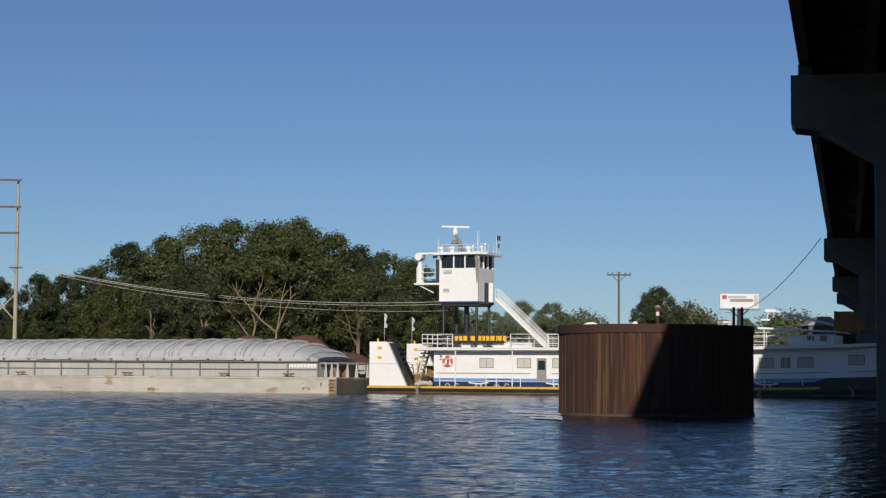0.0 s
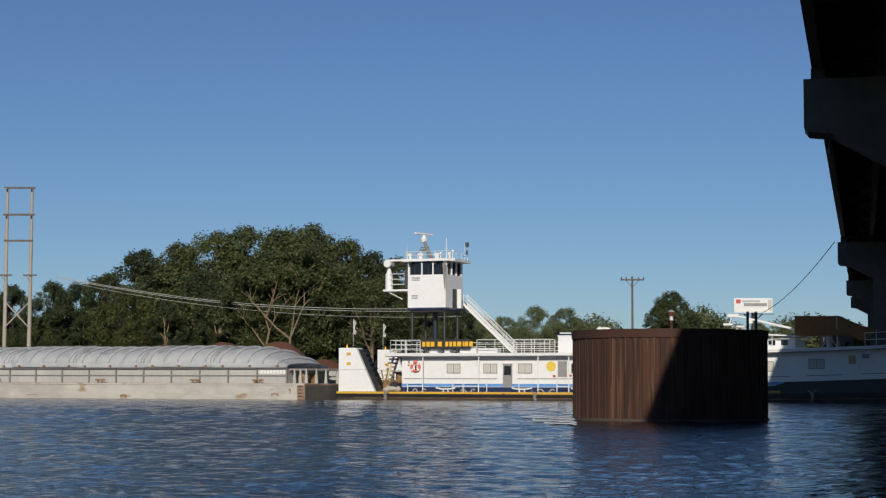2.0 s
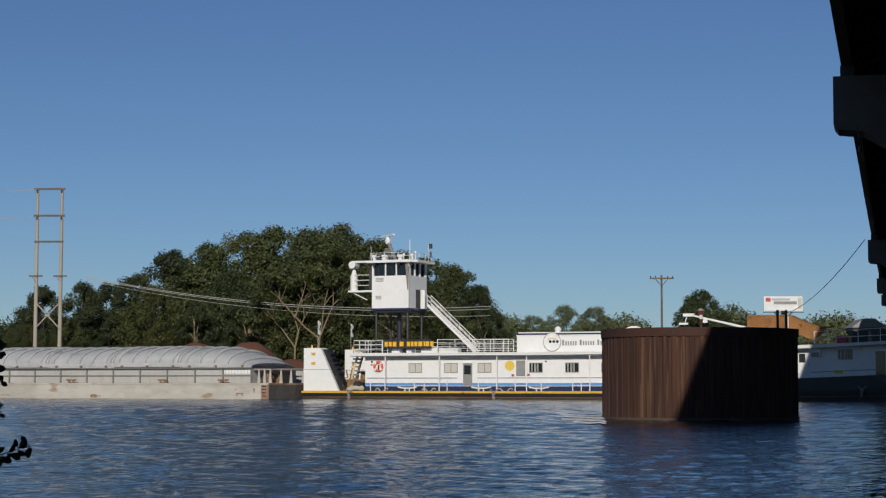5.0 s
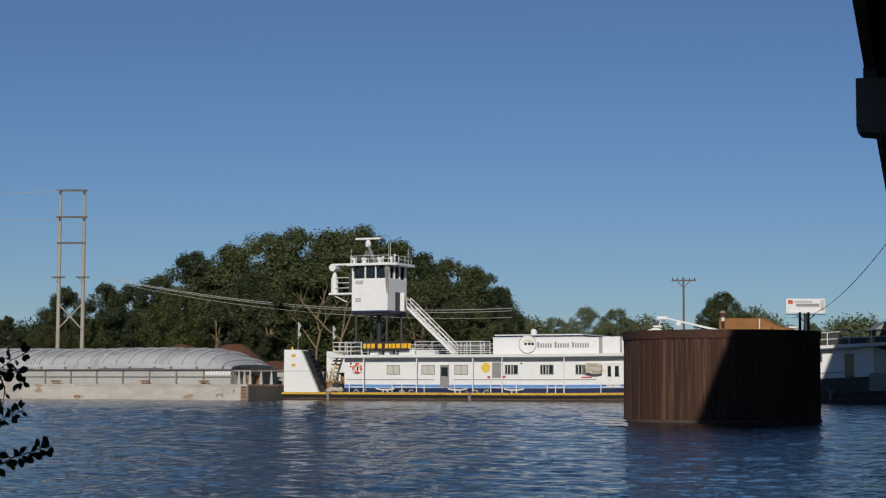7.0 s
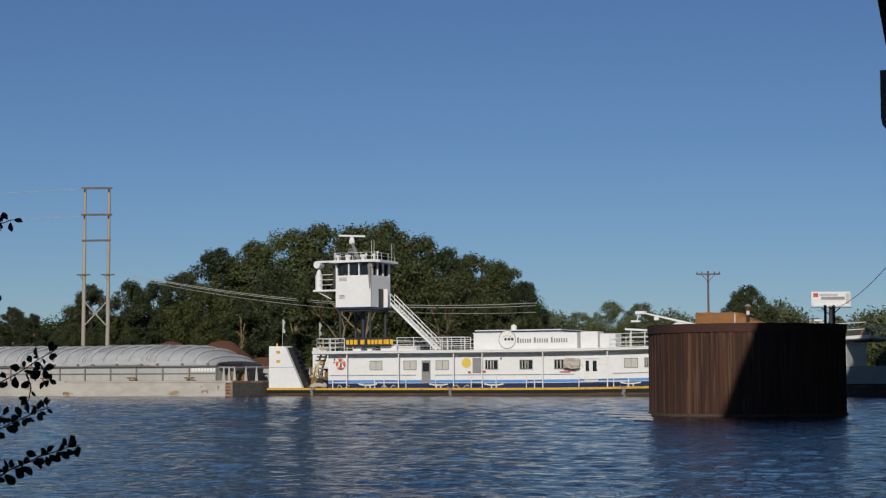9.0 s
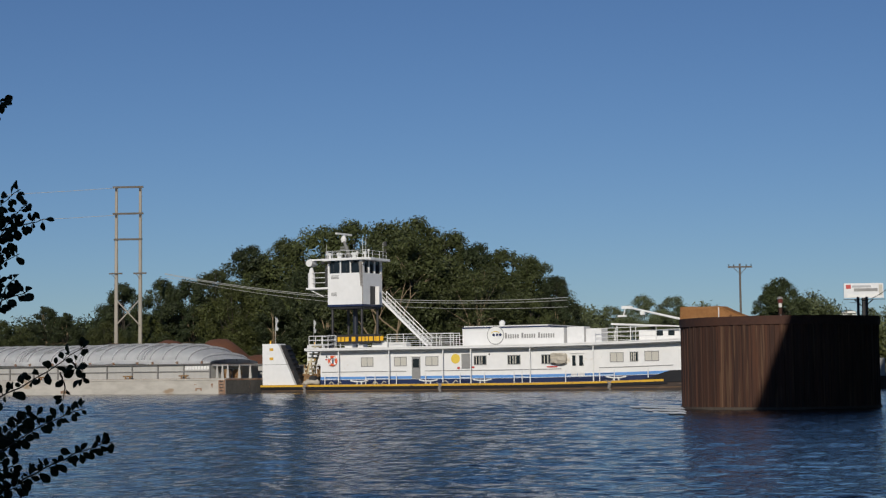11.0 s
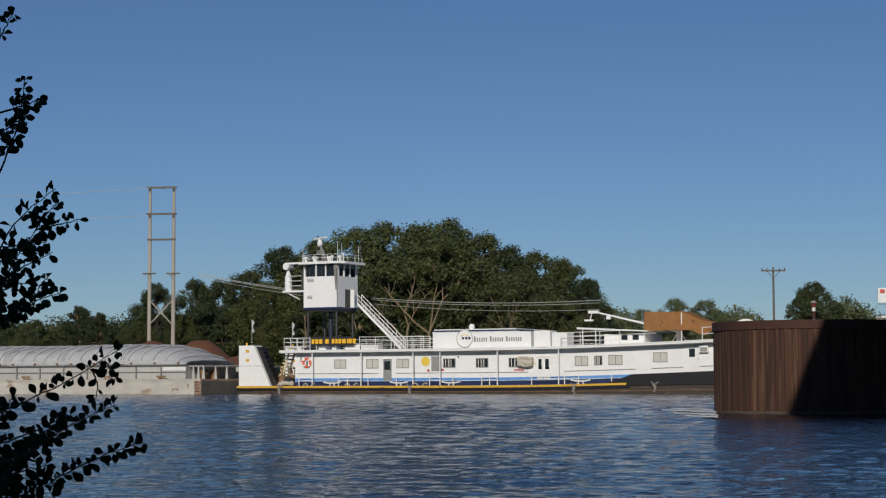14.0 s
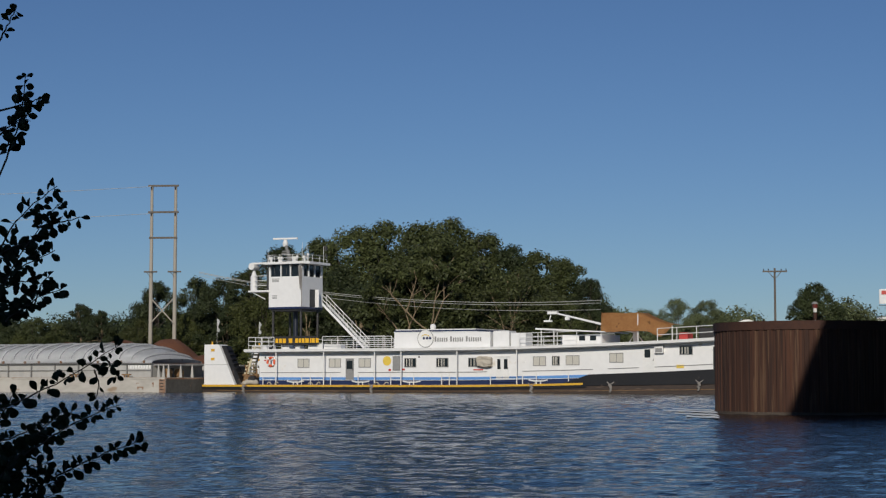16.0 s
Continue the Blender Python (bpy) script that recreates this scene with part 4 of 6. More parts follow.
def pilothouse(boat, roof_z):
    x0, x1, y0, y1, zb, zt = 5.0, 8.95, 3.3, 7.4, 8.8, 13.3
    bm = B()
    box(bm, x0, x1, y0, y1, zb, 12.05)
    ph = part("pilothouse", bm, WHITE, boat, "white box-shaped pilothouse raised on posts")
    bm = B()
    box(bm, x0 - 0.02, x1 + 0.02, y0 - 0.02, y1 + 0.02, zb - 0.05, zb + 0.14)
    part("blue_band", bm, NAVY, ph)
    bm = B()
    box(bm, x0 + 0.15, x1 - 0.15, y0 + 0.15, y1 - 0.15, zb - 0.25, zb - 0.054)
    part("floor_frame", bm, DARK, ph)
    bm = B()
    box(bm, x0 + 0.12, x1 - 0.12, y0 + 0.12, y1 - 0.12, 12.05, 13.3)
    part("window_band", bm, GLASS, ph, "dark window band")
    for x, y, w, d in ((x0 + 0.1, y0 + 0.1, 0.2, 0.2), (x0 + 1.42, y0 + 0.06, 0.12, 0.12), (x0 + 2.55, y0 + 0.06, 0.12, 0.12), (x1 - 0.17, y0 + 0.17, 0.36, 0.36), (x1 - 0.06, y0 + 1.4, 0.14, 0.14),
                       (x1 - 0.06, y0 + 2.6, 0.14, 0.14), (x1 - 0.15, y1 - 0.15, 0.3, 0.3), (x0 + 0.15, y1 - 0.15, 0.3, 0.3)):
        bm = B()
        box(bm, x - w / 2, x + w / 2, y - d / 2, y + d / 2, 12.054, 13.296)
        part("window_post", bm, WHITE, ph)
    bm = B()
    prism(bm, [(x0 - 0.5, y0 - 0.3), (x1 + 0.2, y0 - 0.4), (x1 + 0.75, y0 + 0.3), (x1 + 0.75, y1 + 0.3), (x0 - 0.5, y1 + 0.4)], "z", 13.304, 13.54)
    bmesh.ops.bevel(bm, geom=bm.edges[:], offset=0.05, segments=1)
    roof = part("roof", bm, WHITE, ph, "white overhanging pilothouse roof")
    for z, h in ((11.68, 0.34), (9.95, 0.3)):
        for k in range(3):
            bm = B()
            box(bm, 5.4, 6.25 if z > 11 else 6.0, y0 - 0.02, y0 - 0.004, z - h / 2 + k * 0.13, z - h / 2 + k * 0.13 + 0.07)
            part("louvre_slat", bm, GREY, ph)
    # open hatch and door on the aft face, its shade painted on a slab; awning rolled at the corner
    bm = B()
    box(bm, x1 + 0.004, x1 + 0.05, y0 + 1.5, y0 + 2.5, zb + 0.15, zb + 1.95)
    part("door_shade_slab", bm, INSIDE, ph, "dark slab painting the shade of an open doorway")
    bm = B()
    box(bm, x1 + 0.06, x1 + 0.5, y0 + 2.5, y0 + 2.56, zb + 0.15, zb + 1.95)
    part("door_leaf", bm, WHITE2, ph, "white door standing open")
    bm = B()
    rod(bm, (x1 - 0.2, y0 - 0.16, 13.1), (x1 - 0.12, y0 - 0.16, 10.7), 0.17, 0.05, n=10)
    part("rolled_awning", bm, CANVAS, ph, "furled canvas at the corner")
    for x in (5.75, 7.15):
        bm = B()
        rod(bm, (x, y0 - 0.14, 12.9), (x + 0.05, y0 - 0.14, 12.2), 0.025, n=5)
        part("wiper", bm, DARK, ph)
    bm = B()
    rod(bm, (x1 - 0.02, y0 - 0.06, 12.9), (x1 - 0.02, y0 - 0.06, zb + 0.1), 0.035, n=6)
    part("drain_pipe", bm, CANVAS, ph)
    # solid dark block in place of the shade in the side doorway
    bm = B()
    box(bm, x0 - 0.5, x0 - 0.02, y0 + 0.35, y0 + 1.6, 10.73, 12.9)
    part("side_door_shade", bm, INSIDE, ph, "dark block painting the shade of the open side door to the wing")
    # bridge wing with searchlight
    bm = B()
    box(bm, 2.3, x0 - 0.02, y0 + 0.3, y0 + 2.0, 10.55, 10.72)
    wing = part("wing_platform", bm, WHITE, ph, "white wing platform")
    bm = B()
    rod(bm, (4.2, y0 + 0.6, 9.8), (2.6, y0 + 0.6, 10.55), 0.05)
    part("brace", bm, WHITE2, wing)
    bm = B()
    for z in (11.2, 11.7, 12.2):
        rod(bm, (2.8, y0 + 0.4, z), (x0, y0 + 0.4, z), 0.035, n=5)
    part("wing_rail", bm, WHITE2, wing)
    bm = B()
    rod(bm, (2.75, y0 + 0.7, 10.72), (2.75, y0 + 0.7, 12.2), 0.36, n=14)
    rod(bm, (2.75, y0 + 0.7, 12.2), (2.75, y0 + 0.7, 12.75), 0.3, 0.14, n=14)
    light = part("searchlight_post", bm, WHITE, wing, "white searchlight pedestal")
    bm = B()
    rod(bm, (2.75, y0 + 0.2, 13.2), (2.75, y0 + 1.2, 13.2), 0.36, n=16)
    rod(bm, (2.75, y0 + 0.7, 12.7), (2.75, y0 + 0.7, 13.2), 0.1, n=8)
    part("searchlight", bm, WHITE2, light, "round white searchlight")
    bm = B()
    box(bm, 2.6, x0 - 0.4, y0 + 0.5, y0 + 0.9, 13.42, 13.6)
    part("light_bracket", bm, WHITE2, wing)
    # roof rail, mast and radar
    rz = 13.54
    for x, w in ((x0 - 0.35, 0.34), (x0 + 0.35, 0.26), (x0 + 2.9, 0.22), (x1 + 0.3, 0.26)):
        bm = B()
        box(bm, x - w / 2, x + w / 2, y0 - 0.42, y0 - 0.16, 13.0, 13.24)
        bmesh.ops.bevel(bm, geom=bm.edges[:], offset=0.04, segments=1)
        rod(bm, (x, y0 - 0.29, 13.2), (x, y0 - 0.29, 13.32), 0.03, n=6)
        part("floodlight", bm, DARK, ph, "dark floodlight under the roof edge")
    for x, y, h in ((x0 - 0.2, y0 + 0.3, 0.55), (x0 + 1.1, y0 + 0.1, 0.4), (x1 - 0.6, y0, 0.5), (x1 + 0.45, y0 + 0.4, 0.7)):
        bm = B()
        rod(bm, (x, y, rz), (x, y, rz + h), 0.05, n=8)
        bmesh.ops.create_uvsphere(bm, u_segments=10, v_segments=6, radius=0.14, matrix=Matrix.Translation((x, y, rz + h)))
        part("antenna_dome", bm, WHITE2, ph, "small white antenna dome")
    railing(ph, "guard_rail", [(x0 - 0.2, y1, rz), (x0 - 0.2, y0, rz), (x1 + 0.4, y0 - 0.1, rz), (x1 + 0.5, y1, rz)], 0.72, (0.55, 1.0), 0.022, 1.5, fz=lambda x: 0)
    bm = B()
    rod(bm, (7.0, 4.4, rz), (6.0, 4.9, 15.3), 0.2, 0.14, n=8)
    rod(bm, (6.6, 4.2, rz), (6.35, 4.75, 14.6), 0.05, n=6)
    rod(bm, (5.6, 4.9, 14.75), (6.5, 4.9, 14.75), 0.07, n=6)
    rod(bm, (5.5, 5.0, 14.5), (6.4, 5.0, 14.5), 0.14, n=6)
    mast = part("mast", bm, POST_GREY, ph, "grey raked radar mast")
    bm = B()
    rod(bm, (5.9, 5.0, 15.25), (5.9, 5.0, 15.55), 0.24, 0.3, n=14)
    rod(bm, (5.9, 5.0, 15.55), (5.9, 5.0, 15.95), 0.3, 0.16, n=14)
    part("radar_gearbox", bm, WHITE2, mast)
    bm = B()
    box(bm, -1.35, 1.35, -0.1, 0.1, 0, 0.17)
    bmesh.ops.bevel(bm, geom=bm.edges[:], offset=0.035, segments=1)
    scanner = part("radar_scanner", bm, WHITE2, boat, "white rotating radar scanner bar")
    scanner.matrix_basis = pose(5.9, 5.0, 15.98)
    MOVING["scanner"] = scanner
    for x, y, h in ((8.9, 3.4, 1.9), (9.4, 6.8, 1.7), (5.0, 6.9, 1.2), (4.9, 3.3, 1.4), (7.6, 6.5, 2.2)):
        bm = B()
        rod(bm, (x, y, rz), (x, y, rz + h), 0.025, 0.015, n=5)
        part("antenna", bm, WHITE2, ph)
    bm = B()
    rod(bm, (9.55, 7.0, rz + 1.3), (9.55, 7.0, rz + 1.75), 0.17, n=10)
    rod(bm, (9.55, 7.0, rz + 0.6), (9.55, 7.0, rz + 1.0), 0.09, n=8)
    part("signal_horn", bm, DARK, ph, "dark navigation light")
    for x, y, w in ((6.2, 3.6, 0.5), (7.8, 3.7, 0.5), (5.2, 3.4, 0.35), (9.3, 3.2, 0.3)):
        bm = B()
        rod(bm, (x, y, rz), (x, y, rz + 0.3), w * 0.4, n=10)
        box(bm, x - w / 2, x + w / 2, y - 0.15, y + 0.15, rz + 0.3, rz + 0.55)
        part("roof_lamp", bm, WHITE2, ph)
    # telescopic support
    bm = B()
    rod(bm, (7.0, 5.3, roof_z), (7.0, 5.3, zb - 0.2), 0.24, n=18)
    part("lifting_column", bm, COLUMN, boat, "dark blue hydraulic lifting column")
    for x, y in ((5.3, 3.7), (8.6, 3.7), (5.3, 7.0), (8.6, 7.0)):
        shared("guide_post", "guide_post", lambda: rod(B(), (0, 0, 0), (0, 0, 4.25), 0.13, n=10), DARK, boat, pose(x, y, roof_z), "black guide post")
    # stair from the roof to the pilothouse
    pa, pb = Vector((9.4, 7.0, 9.25)), Vector((14.45, 7.0, 4.6))
    bm = B()
    for y in (6.5, 7.4):
        prism(bm, [(pa.x, pa.z - 0.05), (pb.x, pb.z - 0.05), (pb.x, pb.z + 0.28), (pa.x, pa.z + 0.28)], "y", y, y + 0.05)
    stair = part("stair", bm, WHITE, boat, "white steel stair with handrails")
    for i in range(19):
        f = (i + 0.5) / 19
        p = pa.lerp(pb, f)
        shared("tread", "tread", lambda: box(B(), -0.10, 0.10, 6.554, 7.396, 0.09, 0.12), GREY, stair, pose(p.x, 0, p.z))
    for y in (6.52, 7.43):
        bm = B()
        for h in (0.6, 1.05):
            rod(bm, (pa.x, y, pa.z + h), (pb.x, y, pb.z + h), 0.035)
        for i in range(6):
            p = pa.lerp(pb, i / 5)
            rod(bm, (p.x, y, p.z + 0.2), (p.x, y, p.z + 1.05), 0.03)
        part("handrail", bm, WHITE2, stair)


MOVING = {}
MOVING["boat"] = towboat()


# ---- barges ----
BARGE_Y = -5.7                    # near side of the near barge
BARGE_END = -1.3


def barge(offset_y, covered):
    label = "grey hopper barge under ribbed fibreglass covers" if covered else "open hopper barge heaped with brown bulk cargo"
    bg = empty("hopper_barge", tow_at(0), label, "barge", "barges of the tow")
    y0, y1, xe, xs = offset_y, offset_y + 10.5, BARGE_END, BARGE_END - 59.4
    bm = B()
    k = 30
    rows = []
    for i in range(k + 1):
        x = xe + (xs - xe) * i / k
        rake = max(0, (i - (k - 3)) / 3)
        rows.append([bm.verts.new(p) for p in ((x, y0, 1.78), (x, y0, -2.6 + 2.6 * rake), (x, y1, -2.6 + 2.6 * rake), (x, y1, 1.78))])
    for a, b in zip(rows, rows[1:]):
        for j in range(4):
            bm.faces.new((a[j], a[(j + 1) % 4], b[(j + 1) % 4], b[j]))
    bm.faces.new(rows[0][::-1])
    bm.faces.new(rows[-1])
    bmesh.ops.bevel(bm, geom=[e for e in bm.edges if e.calc_length() > 3.5], offset=0.08, segments=2)
    part("hull", bm, BARGE, bg, "scuffed grey-beige barge side")
    bm = B()
    box(bm, xs + 2, xe - 0.05, y0 - 0.05, y0 - 0.004, 1.62, 1.78)
    part("rub_band", bm, BARGE, bg)
    bm = B()
    box(bm, xs + 2, xe - 0.05, y0 - 0.03, y0 - 0.004, 0.10, 0.24)
    part("lower_band", bm, BARGE, bg)
    bm = B()
    box(bm, xe - 0.75, xe + 0.02, y0 - 0.035, y0 - 0.004, 0.0, 1.72)
    plate = part("corner_plate", bm, BARGE_RUST, bg, "rusted corner plate")
    for k in range(5):
        bm = B()
        box(bm, xe - 0.62, xe - 0.2, y0 - 0.075, y0 - 0.037, 0.25 + 0.3 * k, 0.33 + 0.3 * k)
        part("rung", bm, DARK, plate)
    bm = B()
    box(bm, xe + 0.034, xe + 0.06, y0 + 0.1, y1 - 0.1, 1.6, 1.76)
    part("rusty_edge", bm, BARGE_RUST, bg, "rust-red edge of the end plate")
    bm = B()
    box(bm, xe + 0.004, xe + 0.03, y0 + 0.1, y1 - 0.1, -0.5, 1.72)
    part("transom_plate", bm, DARK_PLATE, bg, "dark stained end plate")
    bm = B()
    box(bm, xs + 1, xe - 0.02, y0 + 0.02, y0 + 0.86, 1.784, 1.80)
    part("side_deck", bm, BARGE_RUST, bg, "rust-stained side deck")
    # coaming with posts and rail
    cy, ce, cs = y0 + 0.9, xe - 2.2, xs + 3.0
    bm = B()
    box(bm, cs, ce, cy, cy + 0.06, 1.784, 3.15)
    box(bm, cs, ce, y1 - 0.96, y1 - 0.9, 1.784, 3.15)
    box(bm, ce - 0.06, ce, cy + 0.06, y1 - 0.96, 1.784, 3.15)
    part("coaming", bm, COAMING, bg, "grey hopper coaming")
    # lip, stiffener and posts are painted darker to draw their shadow
    bm = B()
    box(bm, cs, ce + 0.05, cy - 0.30, cy + 0.1, 3.15, 3.23)
    part("coaming_lip", bm, POST_GREY, bg)
    bm = B()
    box(bm, cs, ce, cy - 0.12, cy - 0.002, 2.46, 2.54)
    part("coaming_stiffener", bm, POST_GREY, bg)
    n = int((ce - cs) / 3.045)
    for i in range(n + 1):
        x = ce - 3.1 - 3.045 * i + 3.045
        shared("coaming_post", "cpost", lambda: box(B(), -0.06, 0.06, -0.16, -0.004, 1.784, 3.15), POST_GREY, bg, pose(x, cy, 0))
    # deck fittings: kevels, winch, posts at the stern end
    for x in (xe - 11.6, xe - 5.0, xe - 22, xe - 34):
        bm = B()
        rod(bm, (x - 0.25, y0 + 0.35, 1.8), (x - 0.25, y0 + 0.35, 2.05), 0.09, n=8)
        rod(bm, (x + 0.25, y0 + 0.35, 1.8), (x + 0.25, y0 + 0.35, 2.05), 0.09, n=8)
        rod(bm, (x - 0.55, y0 + 0.35, 2.07), (x + 0.55, y0 + 0.35, 2.07), 0.07, n=8)
        part("kevel", bm, RUSTY, bg, "rusty mooring kevel")
    for x, z, w, h in ((xe - 3.4, 0.75, 0.75, 0.3), (xe - 19.5, 0.55, 0.7, 0.3), (xe - 1.6, 1.1, 0.2, 0.5), (xe - 3.5, 1.2, 0.25, 0.12), (xe - 30, 0.6, 1.0, 0.1)):
        bm = B()
        box(bm, x, x + w, y0 - 0.03, y0 - 0.004, z, z + h * 0.4)
        box(bm, x, x + w * 0.2, y0 - 0.03, y0 - 0.004, z - h * 0.5, z)
        box(bm, x + w * 0.8, x + w, y0 - 0.03, y0 - 0.004, z - h * 0.5, z)
        part("scuff_plate", bm, BARGE_RUST, bg)
    bm = B()
    box(bm, ce + 0.1, xe - 0.3, y0 + 1.0, y1 - 1.0, 2.98, 3.12)
    part("headlog_platform", bm, GREY, bg, "end platform")
    for x, y in ((xe - 0.3, y0 + 0.9), (xe - 0.9, y0 + 0.9), (xe - 1.5, y0 + 0.9), (xe - 0.3, y0 + 3.0), (xe - 0.3, y0 + 5.0), (xe - 0.3, y0 + 7.5)):
        bm = B()
        prism(bm, [(x - 0.16, 1.784), (x + 0.16, 1.784), (x + 0.05, 3.1), (x - 0.05, 3.1)], "y", y, y + 0.08)
        part("end_post", bm, COAMING, bg)
    for y in (y0 + 1.6, y0 + 3.6):
        bm = B()
        rod(bm, (xe - 0.9, y - 0.3, 2.25), (xe - 0.9, y + 0.3, 2.25), 0.42, n=16)
        rod(bm, (xe - 0.9, y - 0.35, 2.25), (xe - 0.9, y + 0.35, 2.25), 0.12, n=10)
        box(bm, xe - 1.25, xe - 0.55, y - 0.3, y + 0.3, 1.784, 1.95)
        part("hand_winch", bm, RUSTY, bg, "hand winch at the barge end")
    bm = B()
    rod(bm, (xe - 0.9, y0 + 2.4, 1.8), (xe - 0.9, y0 + 2.4, 2.7), 0.2, n=12)
    part("timberhead", bm, DARK, bg)
    if covered:
        # arched covers, each a shell with corrugations
        L = 7.55
        x = ce - 0.05
        i = 0
        while x - 1.0 > cs:
            w = min(L, x - cs)
            lift = 0.06 * (i % 2)
            bm = B()
            m, q = 80, 18
            vs = []
            for a in range(m + 1):
                xx = x - w * a / m
                end = 1.0
                if i == 0:
                    end = ramp(x - xx, ((0, 0.16), (1.2, 0.52), (2.6, 0.82), (4.2, 0.97), (6, 1.0)))
                ph = (xx * 2 * math.pi / 1.51)
                row = []
                for b in range(q + 1):
                    f = b / q
                    ang = math.pi * f
                    rib = 0.28 * ((xx / 1.51) % 1.0) ** 1.7 * math.sin(ang) ** 0.5 if 0 < f < 1 else 0
                    yy = cy - 0.1 + (y1 - 0.9 - cy + 0.2) * (0.5 - 0.5 * math.cos(ang))
                    zz = 3.25 + lift + (1.86 * end) * math.sin(ang) ** 0.8 + rib
                    row.append(bm.verts.new((xx, yy, zz)))
                vs.append(row)
            for a, b in zip(vs, vs[1:]):
                for j in range(q):
                    bm.faces.new((a[j], a[j + 1], b[j + 1], b[j]))
            bmesh.ops.solidify(bm, geom=bm.faces[:], thickness=0.03)
            cover = part("cover", bm, COVER, bg, "arched grey-white fibreglass cover", True)
            for k in range(3):
                xx = x - w * (0.12 + 0.38 * k)
                bm = B()
                box(bm, xx - 0.07, xx + 0.07, cy - 0.26, cy - 0.02, 3.2, 3.48)
                box(bm, xx - 0.16, xx + 0.16, cy - 0.3, cy - 0.24, 3.36, 3.42)
                part("lifting_lug", bm, BARGE_RUST, cover)
            # two joint ribs, then added grey rods that draw shadow in the valleys
            for dx in ((0.15, 0.45) if i else ()) + tuple(1.51 * k + ((-x / 1.51) % 1.0) * -1.51 + 1.51 for k in range(5)):
                if dx > w - 0.2:
                    continue
                end = ramp(dx, ((0, 0.16), (1.2, 0.52), (2.6, 0.82), (4.2, 0.97), (6, 1.0))) if i == 0 else 1.0
                pts = []
                for b in range(1, 24):
                    ang = math.pi * b / 24
                    pts.append((x - dx, cy - 0.1 + (y1 - 0.9 - cy + 0.2) * (0.5 - 0.5 * math.cos(ang)), 3.29 + lift + 1.86 * end * math.sin(ang) ** 0.8))
                part("rib_and_valley_shade", tube(B(), pts, 0.08 if dx < 0.5 else 0.07, 5), RIB_SHADE, cover)
            x -= w
            i += 1
        # unlettered number bars
        x = ce - 3.0
        for k, w in enumerate((0.1, 0.3, 0.26, 0.28, 0.28, 0.28, 0.28, 0.28, 0.28)):
            bm = B()
            box(bm, x, x + w, cy - 0.012, cy - 0.004, 2.66, 3.02)
            part("number_bar", bm, WHITE2, bg)
            x += w + 0.055
    else:
        nx, ny = 110, 24
        vs = []
        bm = B()
        for i in range(nx + 1):
            xx = ce - 0.3 - (ce - cs - 0.6) * i / nx
            row = []
            for j in range(ny + 1):
                yy = cy + 0.1 + (y1 - cy - 1.1) * j / ny
                g = abs(j / ny - 0.5) * 2
                peak = 0.0
                for px, amp, wid in ((-12.2, 3.3, 3.4), (-18.6, 3.3, 3.0), (-26, 3.0, 3.4), (-34, 2.6, 3.4), (-42, 2.6, 3.4), (-51, 2.8, 3.4), (-7.2, 1.5, 2.0)):
                    d = math.hypot((xx - px) / wid, g * 1.1)
                    peak = max(peak, amp * max(0.0, 1 - 0.62 * d * d) ** 1.3)
                row.append(bm.verts.new((xx, yy, 2.75 + peak + 0.12 * noise.noise(Vector((xx, yy, 0))))))
            vs.append(row)
        for a, b in zip(vs, vs[1:]):
            for j in range(ny):
                bm.faces.new((a[j], a[j + 1], b[j + 1], b[j]))
        part("cargo", bm, CARGO, bg, "heaped red-brown bulk cargo", True)
    return bg


MOVING["barge_near"] = barge(BARGE_Y, True)
MOVING["barge_far"] = barge(BARGE_Y + 10.7, False)

# ---- trees ----
def leaf_cloud(name, blobs, count, size, material, seed, flat=0.55):
    """A crown: many small leaf sprays, each one tilted blade, gathered in uneven blobs."""
    rng = np.random.default_rng(seed)
    weights = np.array([b[3] ** 2 for b in blobs])
    weights = weights / weights.sum()
    pick = rng.choice(len(blobs), count, p=weights)
    c = np.array([b[:3] for b in blobs])[pick]
    r = np.array([b[3] for b in blobs])[pick]
    d = rng.normal(size=(count, 3))
    d /= np.linalg.norm(d, axis=1)[:, None]
    rad = r * (0.30 + 0.82 * rng.random(count) ** 0.6)
    p = c + d * rad[:, None] * np.array([1, 1, flat + 0.25]) + np.clip(rng.normal(size=(count, 3)), -1.8, 1.8) * r[:, None] * 0.19
    nrm = d + rng.normal(size=(count, 3)) * 0.48 + np.array([0, 0, 0.38])
    nrm /= np.linalg.norm(nrm, axis=1)[:, None]
    t = np.cross(nrm, rng.normal(size=(count, 3)))
    t /= np.linalg.norm(t, axis=1)[:, None]
    s = np.cross(nrm, t)
    L = (size * (0.55 + 0.9 * rng.random(count)))[:, None]
    W = L * (0.35 + 0.3 * rng.random(count))[:, None]
    verts = np.stack([p - t * L, p + t * L * 0.4 + s * W * 1.2, p + t * L - s * W + nrm * L * 0.3], 1).reshape(-1, 3)
    me = bpy.data.meshes.new(name)
    k = np.arange(count) * 3
    faces = np.stack([k, k + 1, k + 2], 1)
    me.from_pydata(verts.tolist(), [], faces.tolist())
    me.materials.append(material)
    return me


def limb(bm, p, q, r0, r1, bends, rng, sag=0.1):
    p, q = Vector(p), Vector(q)
    prev, pr = p, r0
    for i in range(1, bends + 1):
        f = i / bends
        c = p.lerp(q, f) + Vector((rng.uniform(-1, 1), rng.uniform(-1, 1), 0)) * (q - p).length * sag * (1 - f)
        r = r0 + (r1 - r0) * f
        rod(bm, prev, c, pr, r, n=6)
        prev, pr = c, r


